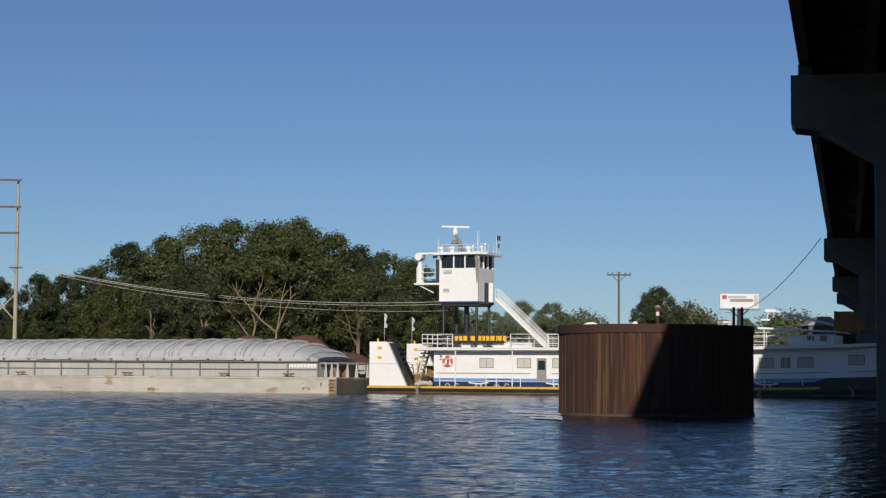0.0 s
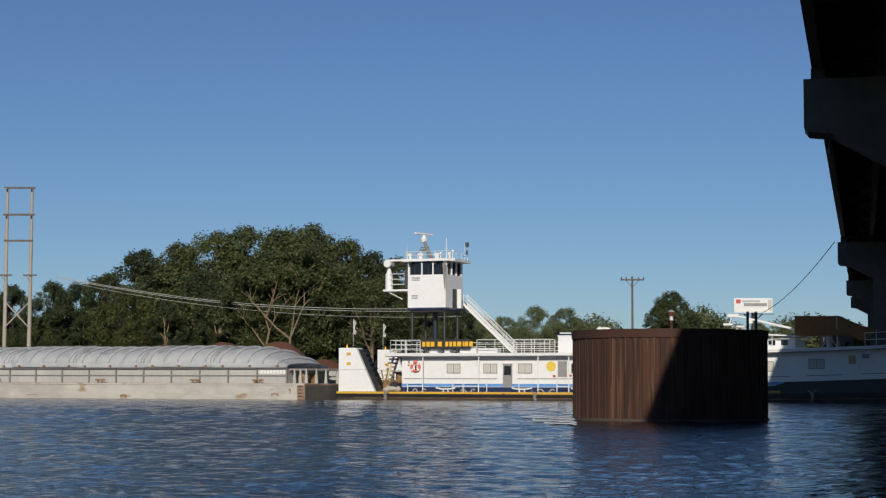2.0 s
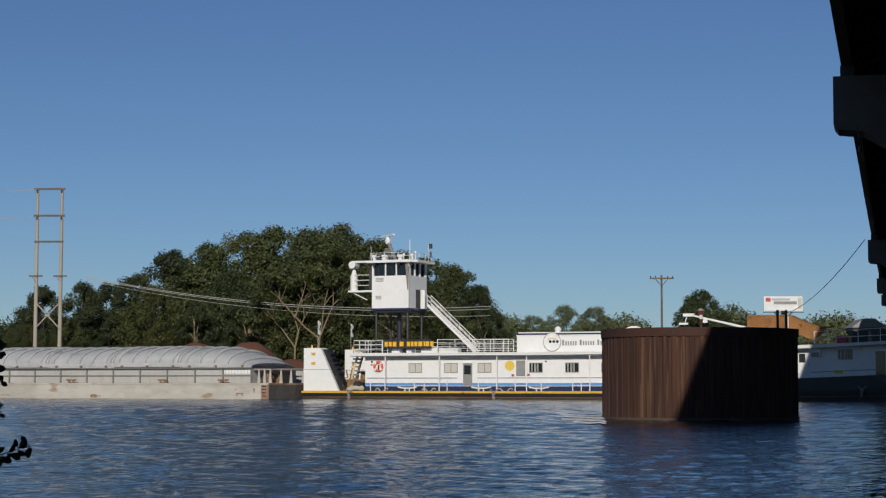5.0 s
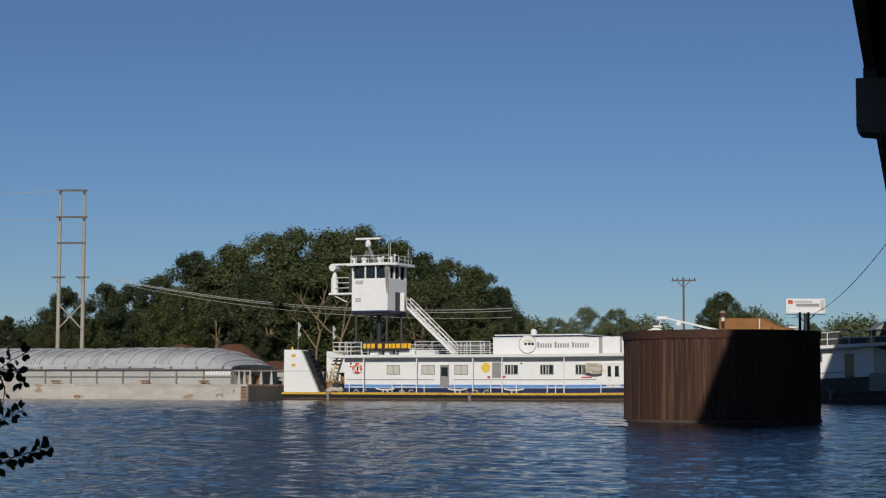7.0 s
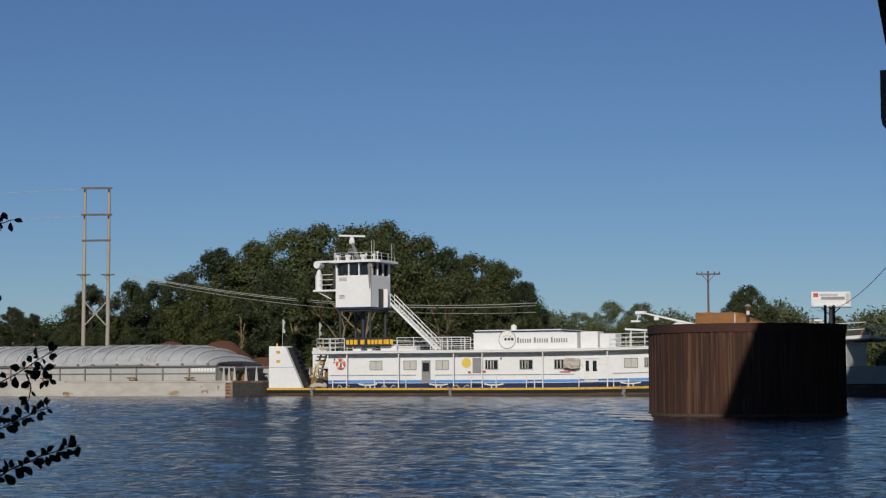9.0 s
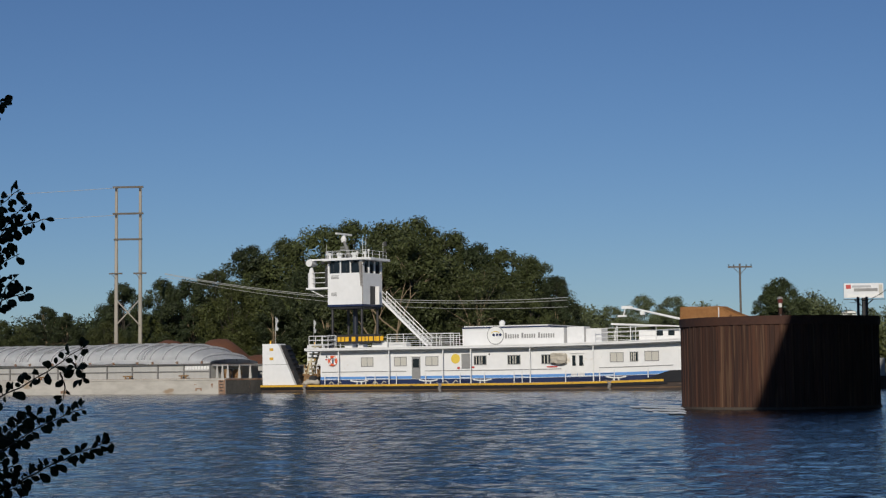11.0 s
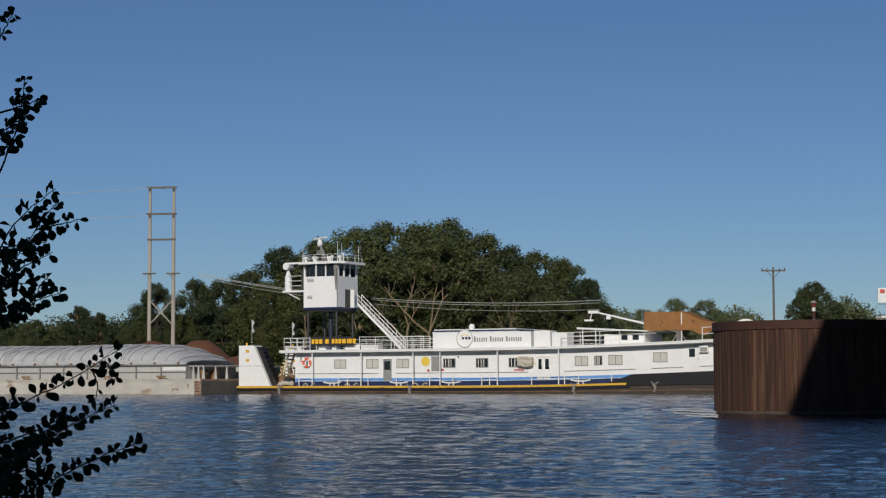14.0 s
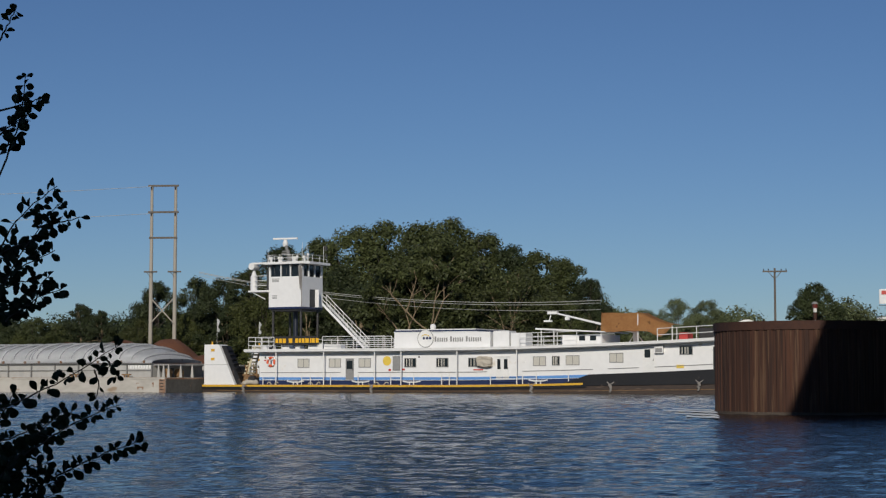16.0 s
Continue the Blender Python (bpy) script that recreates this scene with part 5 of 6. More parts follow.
def tree_kind(seed, material, bark, spread, low, leaves=29000, size=0.0098, gaps=0.0):
    """A tree one metre high; copies are scaled."""
    rng = random.Random(seed)
    tree = empty("tree", pose(0, 0, -50), "broadleaf tree with a full green crown on the river bank", "tree", "trees on the far bank")
    bm = B()
    trunk_top = (rng.uniform(-0.03, 0.03), rng.uniform(-0.03, 0.03), 0.55)
    limb(bm, (0, 0, -0.03), trunk_top, 0.020, 0.011 + 0.003 * gaps, 5, rng, 0.06)
    blobs = []
    n = 92
    for i in range(n):
        h = low + (0.94 - low) * ((i + rng.random()) / n)
        env = math.sin(math.pi * min(1.0, max(0.06, (h - low + 0.10) / (1.10 - low))) ** 0.85)
        a = rng.uniform(0, 2 * math.pi)
        rr = spread * env * (0.35 + 0.65 * rng.random() ** 0.5)
        c = (rr * math.cos(a), rr * math.sin(a), h)
        blobs.append((*c, spread * (0.10 + 0.20 * rng.random() ** 1.6) * (0.6 + 0.4 * env)))
        if i % 7 == 0:
            f = rng.uniform(0.4, 0.95)
            limb(bm, Vector(trunk_top) * f, c, 0.008 + 0.002 * gaps, 0.002 + 0.001 * gaps, 4, rng, 0.05)
    part("trunk", bm, bark, tree)
    crown = new("crown", leaf_cloud("crown", blobs, leaves, size, material, seed))
    crown.parent = tree
    return tree


KINDS = [tree_kind(11, LEAF, BARK_D, 0.36, 0.12), tree_kind(12, LEAF_D, BARK_D, 0.34, 0.12), tree_kind(13, LEAF, BARK_D, 0.42, 0.15), tree_kind(14, LEAF_D, BARK, 0.30, 0.10),
         tree_kind(15, LEAF_Y, BARK_D, 0.40, 0.05), tree_kind(16, LEAF, BARK, 0.42, 0.36, 13000, 0.0100, 1.0),
         tree_kind(17, LEAF_F, BARK_D, 0.44, 0.05)]


def plant(rows, group, label=""):
    for i, (x, y, h, k) in enumerate(rows):
        n = across(x, y)
        h *= 1.045
        z = land(x * COS - y * SIN, n)
        t = copy_thing(KINDS[k], pose(x, y, z - 0.1, 0, 0, (i * 77) % 360) @ Matrix.Diagonal((h, h, h, 1)))
        t.scale = (h * (0.92 + 0.16 * ((i * 5) % 7) / 6), h * (0.92 + 0.16 * ((i * 3) % 5) / 4), h)
        tagged(t, label, group=group)


GROVE = (
    (-57.0, 250.0, 12.8, 0),
    (-51.6, 242.0, 12.3, 1),
    (-49.6, 252.0, 14.1, 0),
    (-45.8, 258.0, 17.5, 1),
    (-43.8, 234.0, 11.9, 4),
    (-40.8, 258.0, 18.5, 0),
    (-35.7, 258.0, 20.0, 2),
    (-34.2, 236.0, 13.9, 1),
    (-29.4, 254.0, 20.5, 2),
    (-24.5, 250.0, 19.7, 0),
    (-20.7, 252.0, 20.4, 2),
    (-16.1, 250.0, 18.4, 0),
    (-12.0, 248.0, 16.5, 1),
    (-7.3, 248.0, 15.7, 0),
    (-3.7, 245.0, 14.2, 2),
    (-1.0, 240.0, 11.3, 1),
)
plant(GROVE, "trees on the far bank", "tall broadleaf tree in the bank grove")
EDGE = (
    (-14.9, 232.0, 11.1, 0),
    (-8.6, 222.0, 10.3, 1),
    (-38.1, 232.0, 10.3, 3),
    (-4.4, 222.0, 9.1, 0),
    (-49.5, 236.0, 8.7, 3),
    (-30.3, 230.0, 11.6, 3),
    (-10.3, 219.0, 12.5, 5),
    (-0.6, 224.0, 7.9, 3),
    (-56.3, 242.0, 7.5, 4),
    (-64.8, 250.0, 7.1, 4),
    (-25.0, 222.0, 7.2, 4),
    (-42.6, 232.0, 7.4, 4),
)
plant(EDGE, "trees on the far bank", "broadleaf tree at the edge of the grove")
LEFT = (
    (-65.5, 262.0, 12.5, 1),
    (-83.1, 258.0, 7.8, 0),
    (-87.8, 258.0, 7.5, 1),
    (-81.3, 275.0, 9.9, 3),
    (-76.4, 270.0, 8.8, 3),
    (-70.0, 262.0, 5.9, 4),
    (-80.9, 262.0, 6.4, 0),
    (-83.0, 250.0, 5.6, 4),
    (-94.9, 262.0, 8.0, 0),
)
plant(LEFT, "trees on the far bank", "small broadleaf tree by the power pylon")
RIGHT = (
    (3.0, 300.0, 8.9, 6),
    (8.8, 320.0, 9.3, 6),
    (13.4, 300.0, 10.3, 6),
    (18.5, 305.0, 10.4, 6),
    (24.6, 330.0, 7.6, 6),
    (30.2, 330.0, 6.2, 6),
    (35.1, 290.0, 12.4, 1),
    (33.4, 293.0, 10.4, 1),
    (45.0, 325.0, 8.6, 4),
    (49.5, 335.0, 8.4, 6),
    (56.2, 330.0, 8.8, 6),
    (63.3, 320.0, 8.3, 6),
    (72.3, 330.0, 8.2, 6),
    (80.3, 330.0, 8.5, 6),
    (88.3, 330.0, 9.1, 6),
)
plant(RIGHT, "trees on the far bank", "broadleaf tree on the far shore")



def tan_limbed_tree(x, y, h, seed, label):
    """A tree whose pale forked limbs show before its crown."""
    rng = random.Random(seed)
    z = land(x * COS - y * SIN, across(x, y)) - 0.1
    tree = empty("tree", pose(x, y, z), label, "tree", "trees on the far bank")
    bm = B()
    tips = []

    def fork(p, way, length, r, depth):
        mid = p + way * length * 0.5 + Vector((rng.gauss(0, 0.05), rng.gauss(0, 0.03), 0)) * length
        q = p + way * length
        rod(bm, p, mid, r, r * 0.88, n=6)
        rod(bm, mid, q, r * 0.88, r * 0.74, n=6)
        if depth == 0:
            tips.append(q)
            return
        for k in range(2 if depth < 3 else 3):
            lean = Vector((rng.uniform(0.35, 1.15) * (-1, 1, 0.1)[k] * (1 if rng.random() < 0.75 else -0.4), rng.uniform(-0.22, 0.12), rng.uniform(0.2, 0.8)))
            fork(q, (way * 0.75 + lean).normalized(), length * rng.uniform(0.55, 0.8), r * rng.uniform(0.55, 0.72), depth - 1)

    fork(Vector((0, 0, -0.5)), Vector((rng.uniform(-0.1, 0.1), 0, 1)).normalized(), h * 0.36, 0.16, 3)
    part("trunk", bm, BARK, tree, "pale tan forked trunk")
    blobs = [(t.x + rng.gauss(0, 1.0), 1.6 + rng.uniform(0, 3.0), t.z + rng.gauss(0.4, 1.2), rng.uniform(0.8, 1.9)) for t in tips for k in range(2)]
    blobs += [(rng.uniform(-0.3, 0.3) * h, rng.uniform(2.2, 4.5), rng.uniform(0.2, 0.9) * h, rng.uniform(0.9, 1.8)) for k in range(26)]
    blobs += [(t.x + rng.gauss(0, 0.8), rng.uniform(-1.2, 0.4), t.z + rng.gauss(0.0, 1.2), rng.uniform(0.5, 1.0)) for t in tips]
    crown = new("crown", leaf_cloud("crown", blobs, 26000, 0.2, LEAF, seed))
    crown.parent = tree


tan_limbed_tree(-20.4, 217.0, 16.5, 5, "tall broadleaf tree with pale tan forked limbs")
tan_limbed_tree(-23.4, 219.0, 13.5, 9, "broadleaf tree with pale tan forked limbs")

for k in KINDS:
    for o in list(k.children):
        bpy.data.objects.remove(o)
    bpy.data.objects.remove(k)


# ---- undergrowth along the far bank ----
def undergrowth():
    rng = random.Random(5)
    blobs = []
    for i in range(330):
        u = rng.uniform(-150, 130)
        n = rng.uniform(194, 226)
        r = rng.uniform(1.0, 2.6)
        x, y = river_to_world(u, n)
        blobs.append((x, y, land(u, n) + r * 0.5, r))
    ob = new("undergrowth", leaf_cloud("undergrowth", blobs, 90000, 0.28, LEAF_Y, 6))
    tagged(ob, "light green bushes and weeds along the far bank", "bushes", kind="stuff")
    blobs = []
    for i in range(330):
        u = rng.uniform(-265, -66)
        n = rng.uniform(262, 305)
        r = rng.uniform(2.0, 4.0)
        x, y = river_to_world(u, n)
        if x > -3:
            continue
        blobs.append((x, y, land(u, n) + r * 0.6 + rng.uniform(0, 5.4), r))
    ob = new("far_woods", leaf_cloud("far_woods", blobs, 260000, 0.32, LEAF_D, 7))
    tagged(ob, "dense dark woods behind the river bank", "woods", kind="stuff")
    blobs = []
    for i in range(420):
        x, y = rng.uniform(-4, 96), rng.uniform(300, 325)
        r = rng.uniform(1.2, 2.6)
        u, n = x * COS - y * SIN, across(x, y)
        blobs.append((x, y, land(u, n) + r * 0.5 + rng.uniform(0, 8.2) * (0.72 + 0.28 * math.sin(x * 0.31 + 1.0)), r))
    ob = new("far_woods", leaf_cloud("far_woods", blobs, 130000, 0.26, LEAF_F, 8))
    tagged(ob, "woods along the far shore, haze put into their pale green", "woods", kind="stuff")
    vs, fs = [], []
    for i in range(9000):
        u, n = rng.uniform(-150, 120), rng.uniform(187.5, 200)
        x, y = river_to_world(u, n)
        z = land(u, n)
        a, h = rng.uniform(0, 6.28), rng.uniform(0.3, 0.9)
        k = len(vs)
        vs += [(x - 0.05 * math.cos(a), y - 0.05 * math.sin(a), z), (x + 0.05 * math.cos(a), y + 0.05 * math.sin(a), z), (x + rng.uniform(-0.3, 0.3), y + rng.uniform(-0.3, 0.3), z + h)]
        fs.append((k, k + 1, k + 2))
    me = bpy.data.meshes.new("grass")
    me.from_pydata(vs, [], fs)
    me.materials.append(GRASS)
    tagged(new("grass", me), "tall dry grass on the river bank", "grass", kind="stuff")


undergrowth()


# ---- power line, poles, billboard, far buildings ----
def sag_wire(name, p, q, sag, r, label, parent=None):
    bm = B()
    p, q = Vector(p), Vector(q)
    pts = []
    for i in range(25):
        f = i / 24
        v = p.lerp(q, f)
        v.z -= sag * 4 * f * (1 - f)
        pts.append(v)
    tube(bm, pts, r, 5)
    if parent:
        return part(name, bm, WIRE, parent, label)
    return tagged(link(name, bm, WIRE), label, "cable")


def h_frame_tower():
    y = 236.0
    k = y / 230
    tower = empty("power_pylon", pose(0, 0, 0), "tall H-frame power pylon of two weathered wooden poles", "power pylon")
    xa, xb, top = -58.5 * k, -55.3 * k, 1.7 + 25.5 * k
    zg = 2.5
    for x in (xa, xb):
        bm = B()
        rod(bm, (x, y, zg - 1), (x, y, top), 0.30, 0.19, n=10)
        part("pole", bm, WOOD, tower)
    for z, e in ((top - 0.1, 0.45), (1.7 + 21.9 * k, 0.45), (1.7 + 18.5 * k, 0.3)):
        bm = B()
        box(bm, xa - e, xb + e, y - 0.25, y - 0.1, z - 0.13, z + 0.13)
        part("crossarm", bm, WOOD_D, tower)
    for x in (xa, xb):
        bm = B()
        box(bm, x - 0.9, x + 0.9, y - 0.4, y - 0.22, 1.7 + 14.0 * k - 0.1, 1.7 + 14.0 * k + 0.1)
        rod(bm, (x - 0.6, y - 0.3, 1.7 + 14.0 * k), (x, y - 0.3, 1.7 + 13.3 * k), 0.04)
        part("crossarm", bm, WOOD_D, tower)
        for z in (21.9, 25.4):
            bm = B()
            rod(bm, (x, y - 0.3, 1.7 + z * k - 0.5), (x, y - 0.3, 1.7 + z * k - 0.13), 0.08, n=8)
            part("insulator", bm, DARK, tower)
    bm = B()
    z0, z1 = 1.7 + 7.2 * k, 1.7 + 10.6 * k
    rod(bm, (xa, y - 0.2, z0), (xb, y - 0.2, z1), 0.09)
    rod(bm, (xa, y - 0.34, z1), (xb, y - 0.34, z0), 0.09)
    part("cross_brace", bm, WOOD, tower)
    for x, z in ((xa, top), (xa, 1.7 + 21.9 * k)):
        sag_wire("line_wire", (x, y - 0.3, z - 0.2), (x - 95, y + 10, z - 1.0), 0.6, 0.032, "", tower)


h_frame_tower()


def utility_pole():
    y = 260.0
    pole = empty("utility_pole", pose(25.79, y, 2.5), "grey wooden utility pole with a crossarm", "utility pole")
    bm = B()
    rod(bm, (0, 0, -1), (0, 0, 15.1), 0.2, 0.14, n=10)
    part("pole", bm, WOOD_D, pole)
    bm = B()
    box(bm, -1.75, 1.75, -0.3, -0.14, 14.5, 14.72)
    rod(bm, (-0.9, -0.22, 14.5), (0, -0.22, 13.5), 0.05)
    rod(bm, (0.9, -0.22, 14.5), (0, -0.22, 13.5), 0.05)
    part("crossarm", bm, WOOD_D, pole)
    for x in (-1.6, -0.9, 0.9, 1.6):
        bm = B()
        rod(bm, (x, -0.22, 14.72), (x, -0.22, 15.0), 0.08, 0.05, n=8)
        part("insulator", bm, DARK, pole)


utility_pole()


def billboard():
    y = 300.0
    bb = empty("billboard", pose(50.1, y, 3.0), "roadside billboard with a pale picture panel on a steel mast", "billboard")
    bm = B()
    box(bm, -3.25, 3.25, -0.15, 0.15, 11.0, 13.45)
    panel = part("panel", bm, BOARD, bb)
    for x0, x1, z0, z1, m in ((-2.9, -2.1, 12.55, 13.2, RED), (-1.6, 2.3, 12.1, 12.6, GREY), (-1.9, 1.2, 12.75, 13.1, SOFFIT), (-2.6, 2.6, 11.15, 11.55, WHITE2), (2.5, 3.1, 11.4, 13.2, CURTAIN)):
        bm = B()
        box(bm, x0, x1, -0.19, -0.154, z0, z1)
        part("picture_patch", bm, m, panel)
    bm = B()
    box(bm, -3.4, 3.4, -0.9, -0.2, 10.7, 10.78)
    part("catwalk", bm, DARK, bb)
    bm = B()
    rod(bm, (0, 0, -1), (0, 0, 11), 0.32, n=12)
    rod(bm, (0, 0, 9.4), (-1.6, 0, 10.8), 0.1)
    rod(bm, (0, 0, 9.4), (1.6, 0, 10.8), 0.1)
    part("mast", bm, DARK, bb)


billboard()

for z, r in ((0.0, 0.036), (-0.32, 0.032), (-1.1, 0.024)):
    sag_wire("river_cable", (-51.5, 227.6, 15.5 + z * 0.4), (0.6, 209.6, 10.85 + z), 1.6, r, "pale cable slung in front of the trees")
sag_wire("bridge_cable", (BR @ Vector((-2.2, 156, bridge_z(156) - 0.4))), (46.5, 292.0, 13.0), 2.0, 0.04, "cable from the bridge pier to the far bank")


def shed(x, y, w, d, h, roof_h, label, wall, roof):
    s = empty("building", pose(x, y, 3.0), label, "building")
    bm = B()
    box(bm, -w / 2, w / 2, -d / 2, d / 2, -0.5, h)
    part("wall", bm, wall, s)
    bm = B()
    prism(bm, [(-w / 2 - 0.4, h), (w / 2 + 0.4, h), (w * 0.18, h + roof_h), (-w * 0.18, h + roof_h)], "y", -d / 2 - 0.4, d / 2 + 0.4)
    part("roof", bm, roof, s)
    for i in range(3):
        bm = B()
        box(bm, -w * 0.35 + i * w * 0.28, -w * 0.35 + i * w * 0.28 + w * 0.12, -d / 2 - 0.06, -d / 2 - 0.004, h * 0.35, h * 0.75)
        part("window", bm, GLASS, s)


shed(63.8, 300.0, 5.2, 6.0, 8.1, 1.5, "far house with a grey hipped roof", CONCRETE, GREY)
shed(48.3, 305.0, 2.2, 3.0, 8.6, 0.5, "small white shed on the far bank", WHITE2, WHITE2)


shed(24.9, 300.0, 2.6, 3.0, 7.9, 0.5, "small white shed on the far bank", WHITE2, WHITE2)


def cell_lamp():
    lamp = empty("navigation_lamp", nearer(9.2, 76.0, 3.5), "navigation lamp with a red top on a post", "navigation lamp")
    bm = B()
    rod(bm, (0, 0, 0), (0, 0, 1.15), 0.04, n=8)
    part("post", bm, GREY, lamp)
    bm = B()
    rod(bm, (0, 0, 1.15), (0, 0, 1.32), 0.11, 0.11, n=12)
    part("lantern", bm, LANTERN, lamp, "dark red lantern")
    bm = B()
    rod(bm, (0, 0, 0.98), (0, 0, 1.146), 0.075, n=12)
    part("battery_case", bm, WHITE2, lamp)
    bm = B()
    rod(bm, (0, 0, 0.66), (0, 0, 0.95), 0.07, 0.08, n=12)
    part("reflector_band", bm, PILE_CAP, lamp)
    bm = B()
    rod(bm, (0, 0, 1.324), (0, 0, 1.42), 0.15, 0.07, n=12)
    part("cap", bm, GREY, lamp)
    for x in (12.85, 13.22):
        post = empty("steel_post", nearer(x, 78.4, 3.5), "dark steel post on the sheet-pile cell", "post", "posts on the cell")
        bm = B()
        rod(bm, (0, 0, 0), (0, 0, 1.4), 0.06, n=8)
        part("shaft", bm, DARK, post)
        bm = B()
        rod(bm, (0, 0, 1.4), (0, 0, 1.46), 0.075, 0.05, n=8)
        part("cap", bm, DARK, post)


cell_lamp()


# ---- overhanging shrub beside the camera ----
def leaf_mesh():
    """A small leaf, widest past its middle, on a short stalk, folded along the midrib."""
    bm = B()
    L, stalk = 0.034, 0.006
    mid, up, dn = [], [], []
    for k in range(9):
        f = 0.5 - 0.5 * math.cos(math.pi * k / 8)
        w = L * 0.37 * math.sin(math.pi * f ** 1.25) ** 0.75 if 0 < k < 8 else 0
        z = 0.004 * math.sin(math.pi * f)
        mid.append(bm.verts.new((stalk + L * f, 0, z)))
        if 0 < k < 8:
            up.append(bm.verts.new((stalk + L * f, w, z + 0.16 * w)))
            dn.append(bm.verts.new((stalk + L * f, -w, z + 0.16 * w)))
    for s in (up, dn):
        bm.faces.new((mid[0], mid[1], s[0]))
        for k in range(6):
            bm.faces.new((mid[k + 1], mid[k + 2], s[k + 1], s[k]))
        bm.faces.new((mid[7], mid[8], s[6]))
    rod(bm, (0, 0, 0), (stalk + 0.002, 0, 0), 0.0009, n=4)
    bm.normal_update()
    me = bpy.data.meshes.new("leaf")
    bm.to_mesh(me)
    bm.free()
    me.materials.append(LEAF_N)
    return me


SHRUB_AT = Vector((-2.3, 4.9, 0.0))
# foot and tip of each spray (x, z), its bow upwards, its leaves per metre
UPPER = ((-1.715, 2.34, -1.668, 2.60, -0.012, 110), (-1.73, 2.40, -1.63, 2.465, 0.005, 110), (-1.70, 2.49, -1.625, 2.525, 0.0, 110), (-1.74, 2.70, -1.694, 2.785, 0.0, 70),
         (-1.73, 2.06, -1.55, 2.25, 0.02, 88), (-1.73, 1.84, -1.52, 2.21, 0.03, 84), (-1.60, 2.13, -1.48, 2.165, 0.0, 100),
         (-1.68, 1.86, -1.52, 1.955, 0.012, 100), (-1.74, 1.94, -1.545, 2.065, 0.012, 100), (-1.73, 2.08, -1.60, 2.065, 0.015, 100),
         (-1.75, 2.02, -1.57, 2.10, 0.02, 95), (-1.73, 1.88, -1.63, 1.90, 0.01, 110), (-1.62, 1.90, -1.56, 2.00, 0.01, 110), (-1.72, 1.95, -1.60, 1.985, 0.005, 110))
LOWER = ((-1.72, 1.595, -1.34, 1.79, -0.012, 82), (-1.73, 1.515, -1.50, 1.60, -0.005, 80), (-1.62, 1.48, -1.335, 1.63, 0.01, 92),
         (-1.57, 1.405, -1.30, 1.525, 0.012, 92), (-1.74, 1.36, -1.50, 1.61, 0.01, 110), (-1.74, 1.43, -1.555, 1.54, 0.01, 120),
         (-1.72, 1.32, -1.535, 1.41, 0.01, 140), (-1.445, 1.725, -1.447, 1.64, 0.012, 60), (-1.73, 1.57, -1.66, 1.66, 0.0, 90),
         (-1.74, 1.38, -1.58, 1.43, 0.005, 150), (-1.74, 1.33, -1.60, 1.50, 0.01, 130), (-1.70, 1.30, -1.55, 1.37, 0.0, 150),
         (-1.74, 1.46, -1.64, 1.50, 0.0, 130), (-1.72, 1.36, -1.60, 1.365, 0.0, 150), (-1.70, 1.42, -1.56, 1.46, 0.005, 140), (-1.74, 1.40, -1.62, 1.52, 0.0, 130), (-1.40, 1.755, -1.36, 1.70, 0.0, 110))


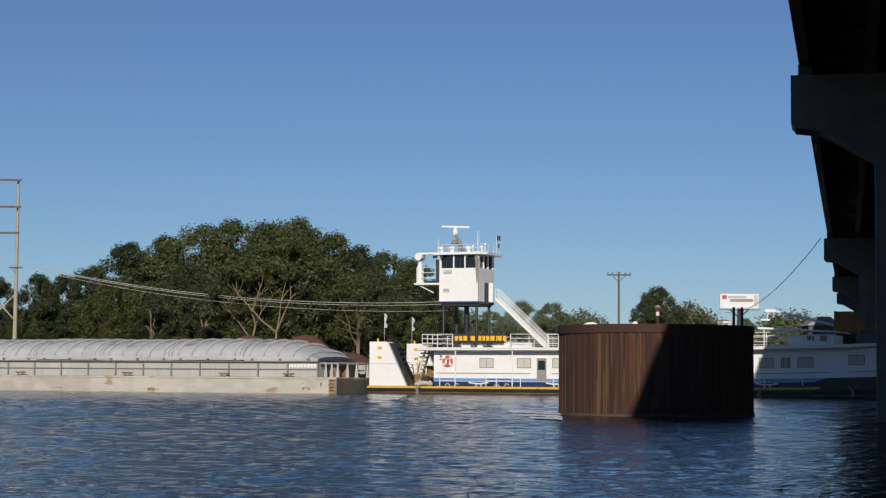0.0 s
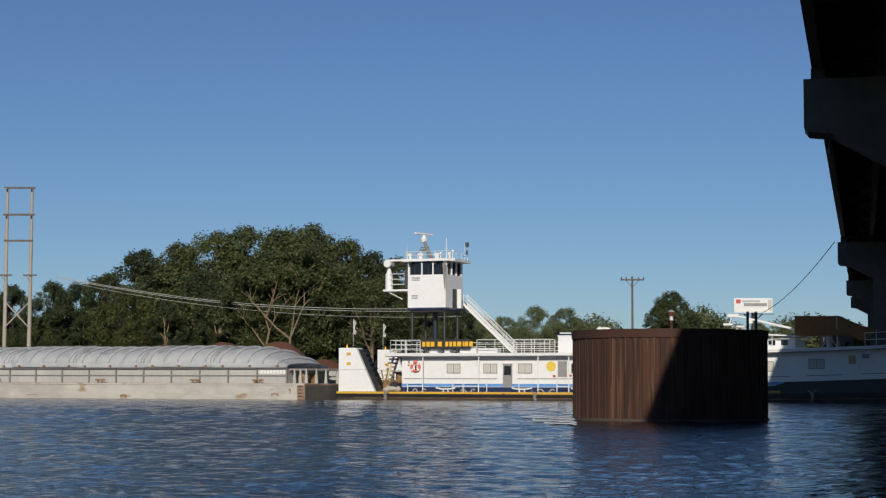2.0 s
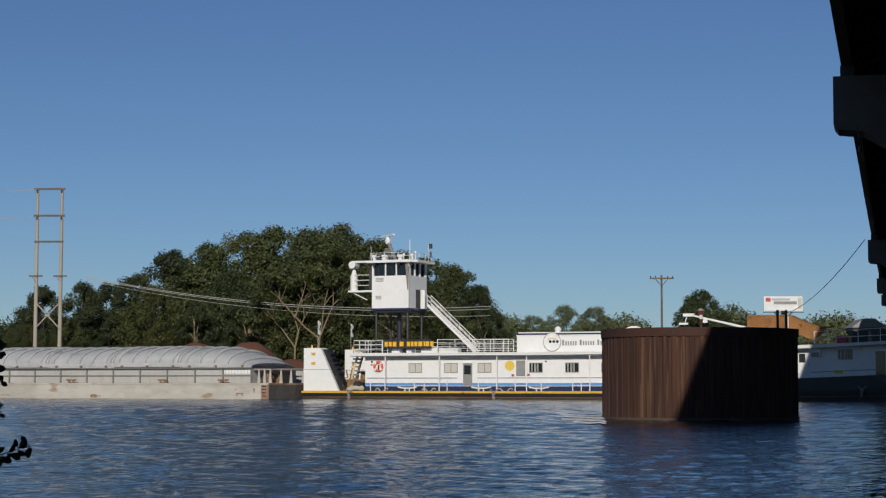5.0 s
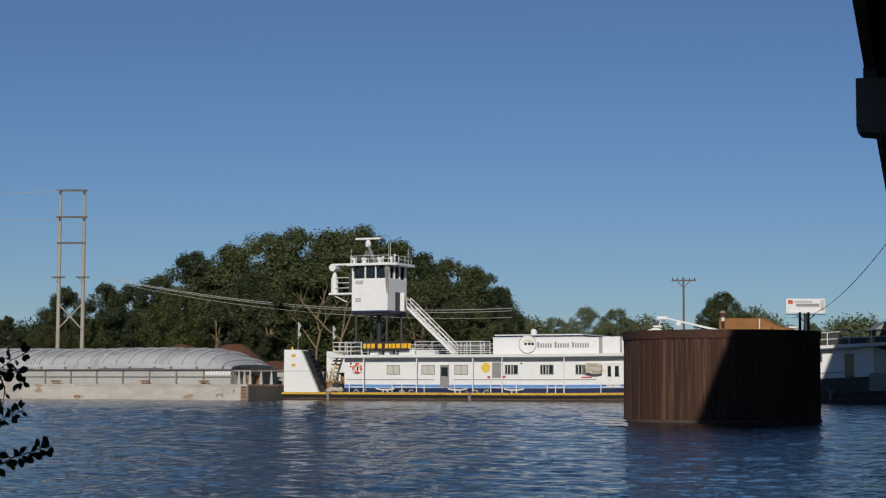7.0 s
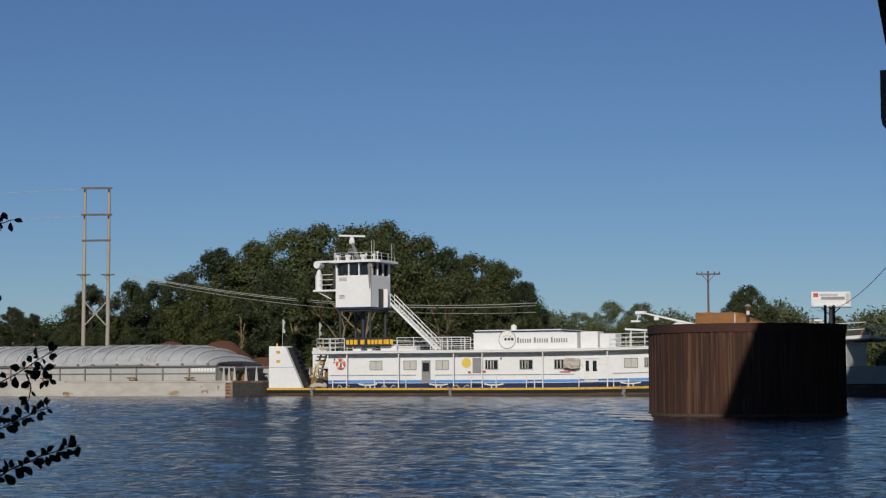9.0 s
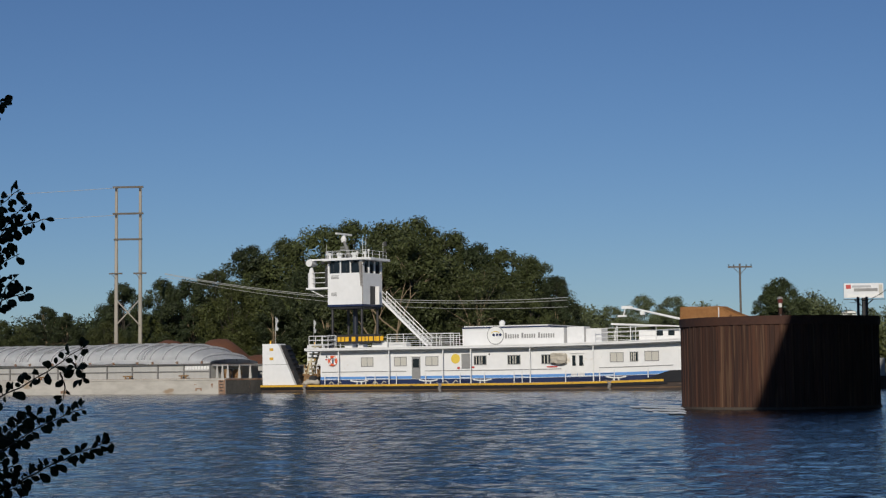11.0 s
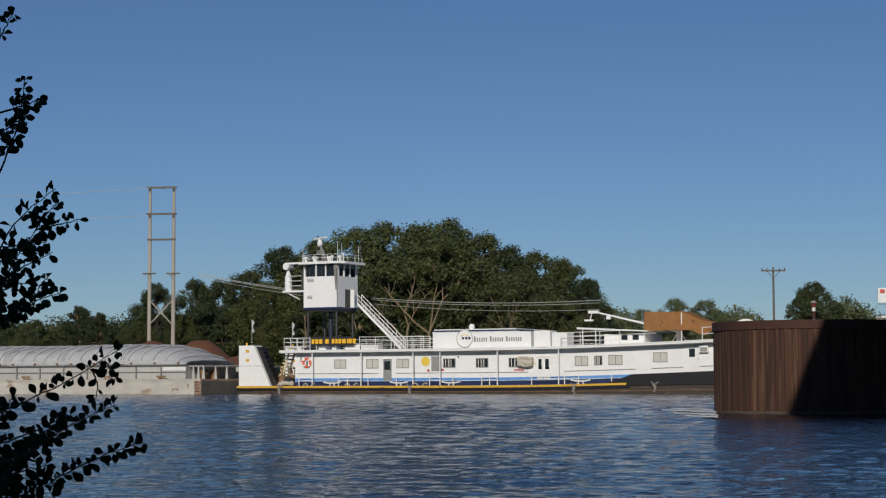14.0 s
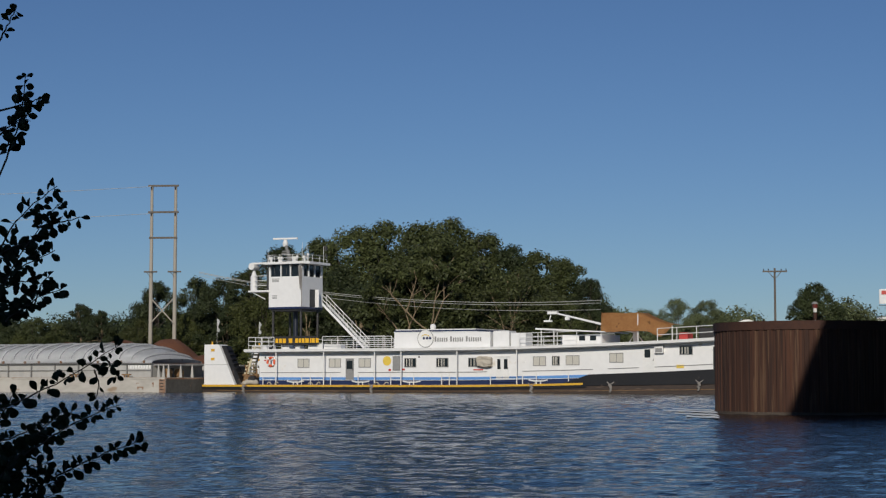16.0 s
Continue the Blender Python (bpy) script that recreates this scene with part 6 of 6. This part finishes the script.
def shrub():
    rng = random.Random(3)
    plant_ob = empty("shrub", Matrix.Translation(SHRUB_AT), "shaded shrub with small rounded leaves on the near bank", "shrub")
    leaf = leaf_mesh()
    bm = B()
    limb(bm, (0, 0, -0.3), (0.1, 0, 1.2), 0.035, 0.02, 6, rng, 0.05)
    limb(bm, (0.1, 0, 1.2), (0.1, 0.05, 2.9), 0.02, 0.006, 8, rng, 0.05)
    part("stem", bm, BARK_D, plant_ob)
    for xa, za, xb, zb, bow, dense in UPPER + LOWER:
        depth = rng.uniform(-0.08, 0.08)
        foot = Vector((xa, 5.0 + depth, za))
        run = Vector((xb - xa, rng.uniform(-0.05, 0.05), zb - za))
        lift = Vector((-run.z, 0, run.x)).normalized() * bow
        pts = [run * (i / 10) + lift * math.sin(math.pi * i / 10) + Vector((rng.gauss(0, 0.002), 0, rng.gauss(0, 0.002))) * (i > 0) for i in range(11)]
        bm = B()
        if xa < -1.69:
            tube(bm, [Vector((-2.2, 4.92, za - 0.25)) - foot, run.normalized() * -0.15 + Vector((-0.03, 0, 0)), pts[0]], 0.0032, 5)
        for i in range(10):
            rod(bm, pts[i], pts[i + 1], 0.0030 - 0.0019 * i / 10, 0.0030 - 0.0019 * (i + 1) / 10, n=5)
        branch = part("branch", bm, BARK_D, plant_ob)
        branch.matrix_basis = Matrix.Translation(foot - SHRUB_AT)
        MOVING.setdefault("branches", []).append((branch, foot - SHRUB_AT))
        nodes = max(2, round(run.length / 0.028))
        for k in range(nodes * 5):
            if rng.random() > dense / 112:
                continue
            f = min(1.0, (k // 5 + 0.6 + rng.gauss(0, 0.12)) / nodes)
            i = min(9, int(f * 10))
            c = pts[i].lerp(pts[i + 1], f * 10 - i)
            along = (pts[i + 1] - pts[i]).normalized()
            turn = (1 if k % 2 else -1) * radians(rng.uniform(20, 115)) * (0.4 if f == 1.0 else 1)
            away = Vector((along.x * math.cos(turn) - along.z * math.sin(turn), rng.gauss(0, 0.45), along.x * math.sin(turn) + along.z * math.cos(turn) - 0.25)).normalized()
            face = Vector((rng.gauss(0, 0.55), -1.0, rng.gauss(0.2, 0.55)))
            side = face.cross(away).normalized()
            face = away.cross(side)
            s = rng.uniform(0.6, 1.2) * (1.0 - 0.25 * f)
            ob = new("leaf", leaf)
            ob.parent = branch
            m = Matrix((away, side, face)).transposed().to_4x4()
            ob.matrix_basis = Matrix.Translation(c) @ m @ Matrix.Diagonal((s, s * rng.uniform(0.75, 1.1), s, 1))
    return plant_ob


shrub()


# ---- what moves ----
def motions():
    times = [float(t) for t in range(17)]
    tow = [(t, tow_at(t)) for t in times]
    for key in ("boat", "barge_near", "barge_far"):
        walk(MOVING[key], tow)
    spin = SPIN_RATE
    walk(MOVING["scanner"], [(t / 4, pose(5.9, 5.0, 15.98, 0, 0, SPIN_START + spin * t / 4)) for t in range(65)])
    walk(water, [(t, Matrix.Translation((0.12 * t * COS, -0.12 * t * SIN, 0)) @ WATER_POSE) for t in times])
    for i, (ob, o) in enumerate(MOVING["branches"]):
        walk(ob, [(t, Matrix.Translation(o) @ pose(0, 0, 0, 0.5 * math.sin(t * 0.9 + i), 0.8 * math.sin(t * 1.1 + 1.7 * i), 0.8 * math.sin(t * 0.7 + i))) for t in times])


SPIN_RATE, SPIN_START = -159.0, 34.0
motions()
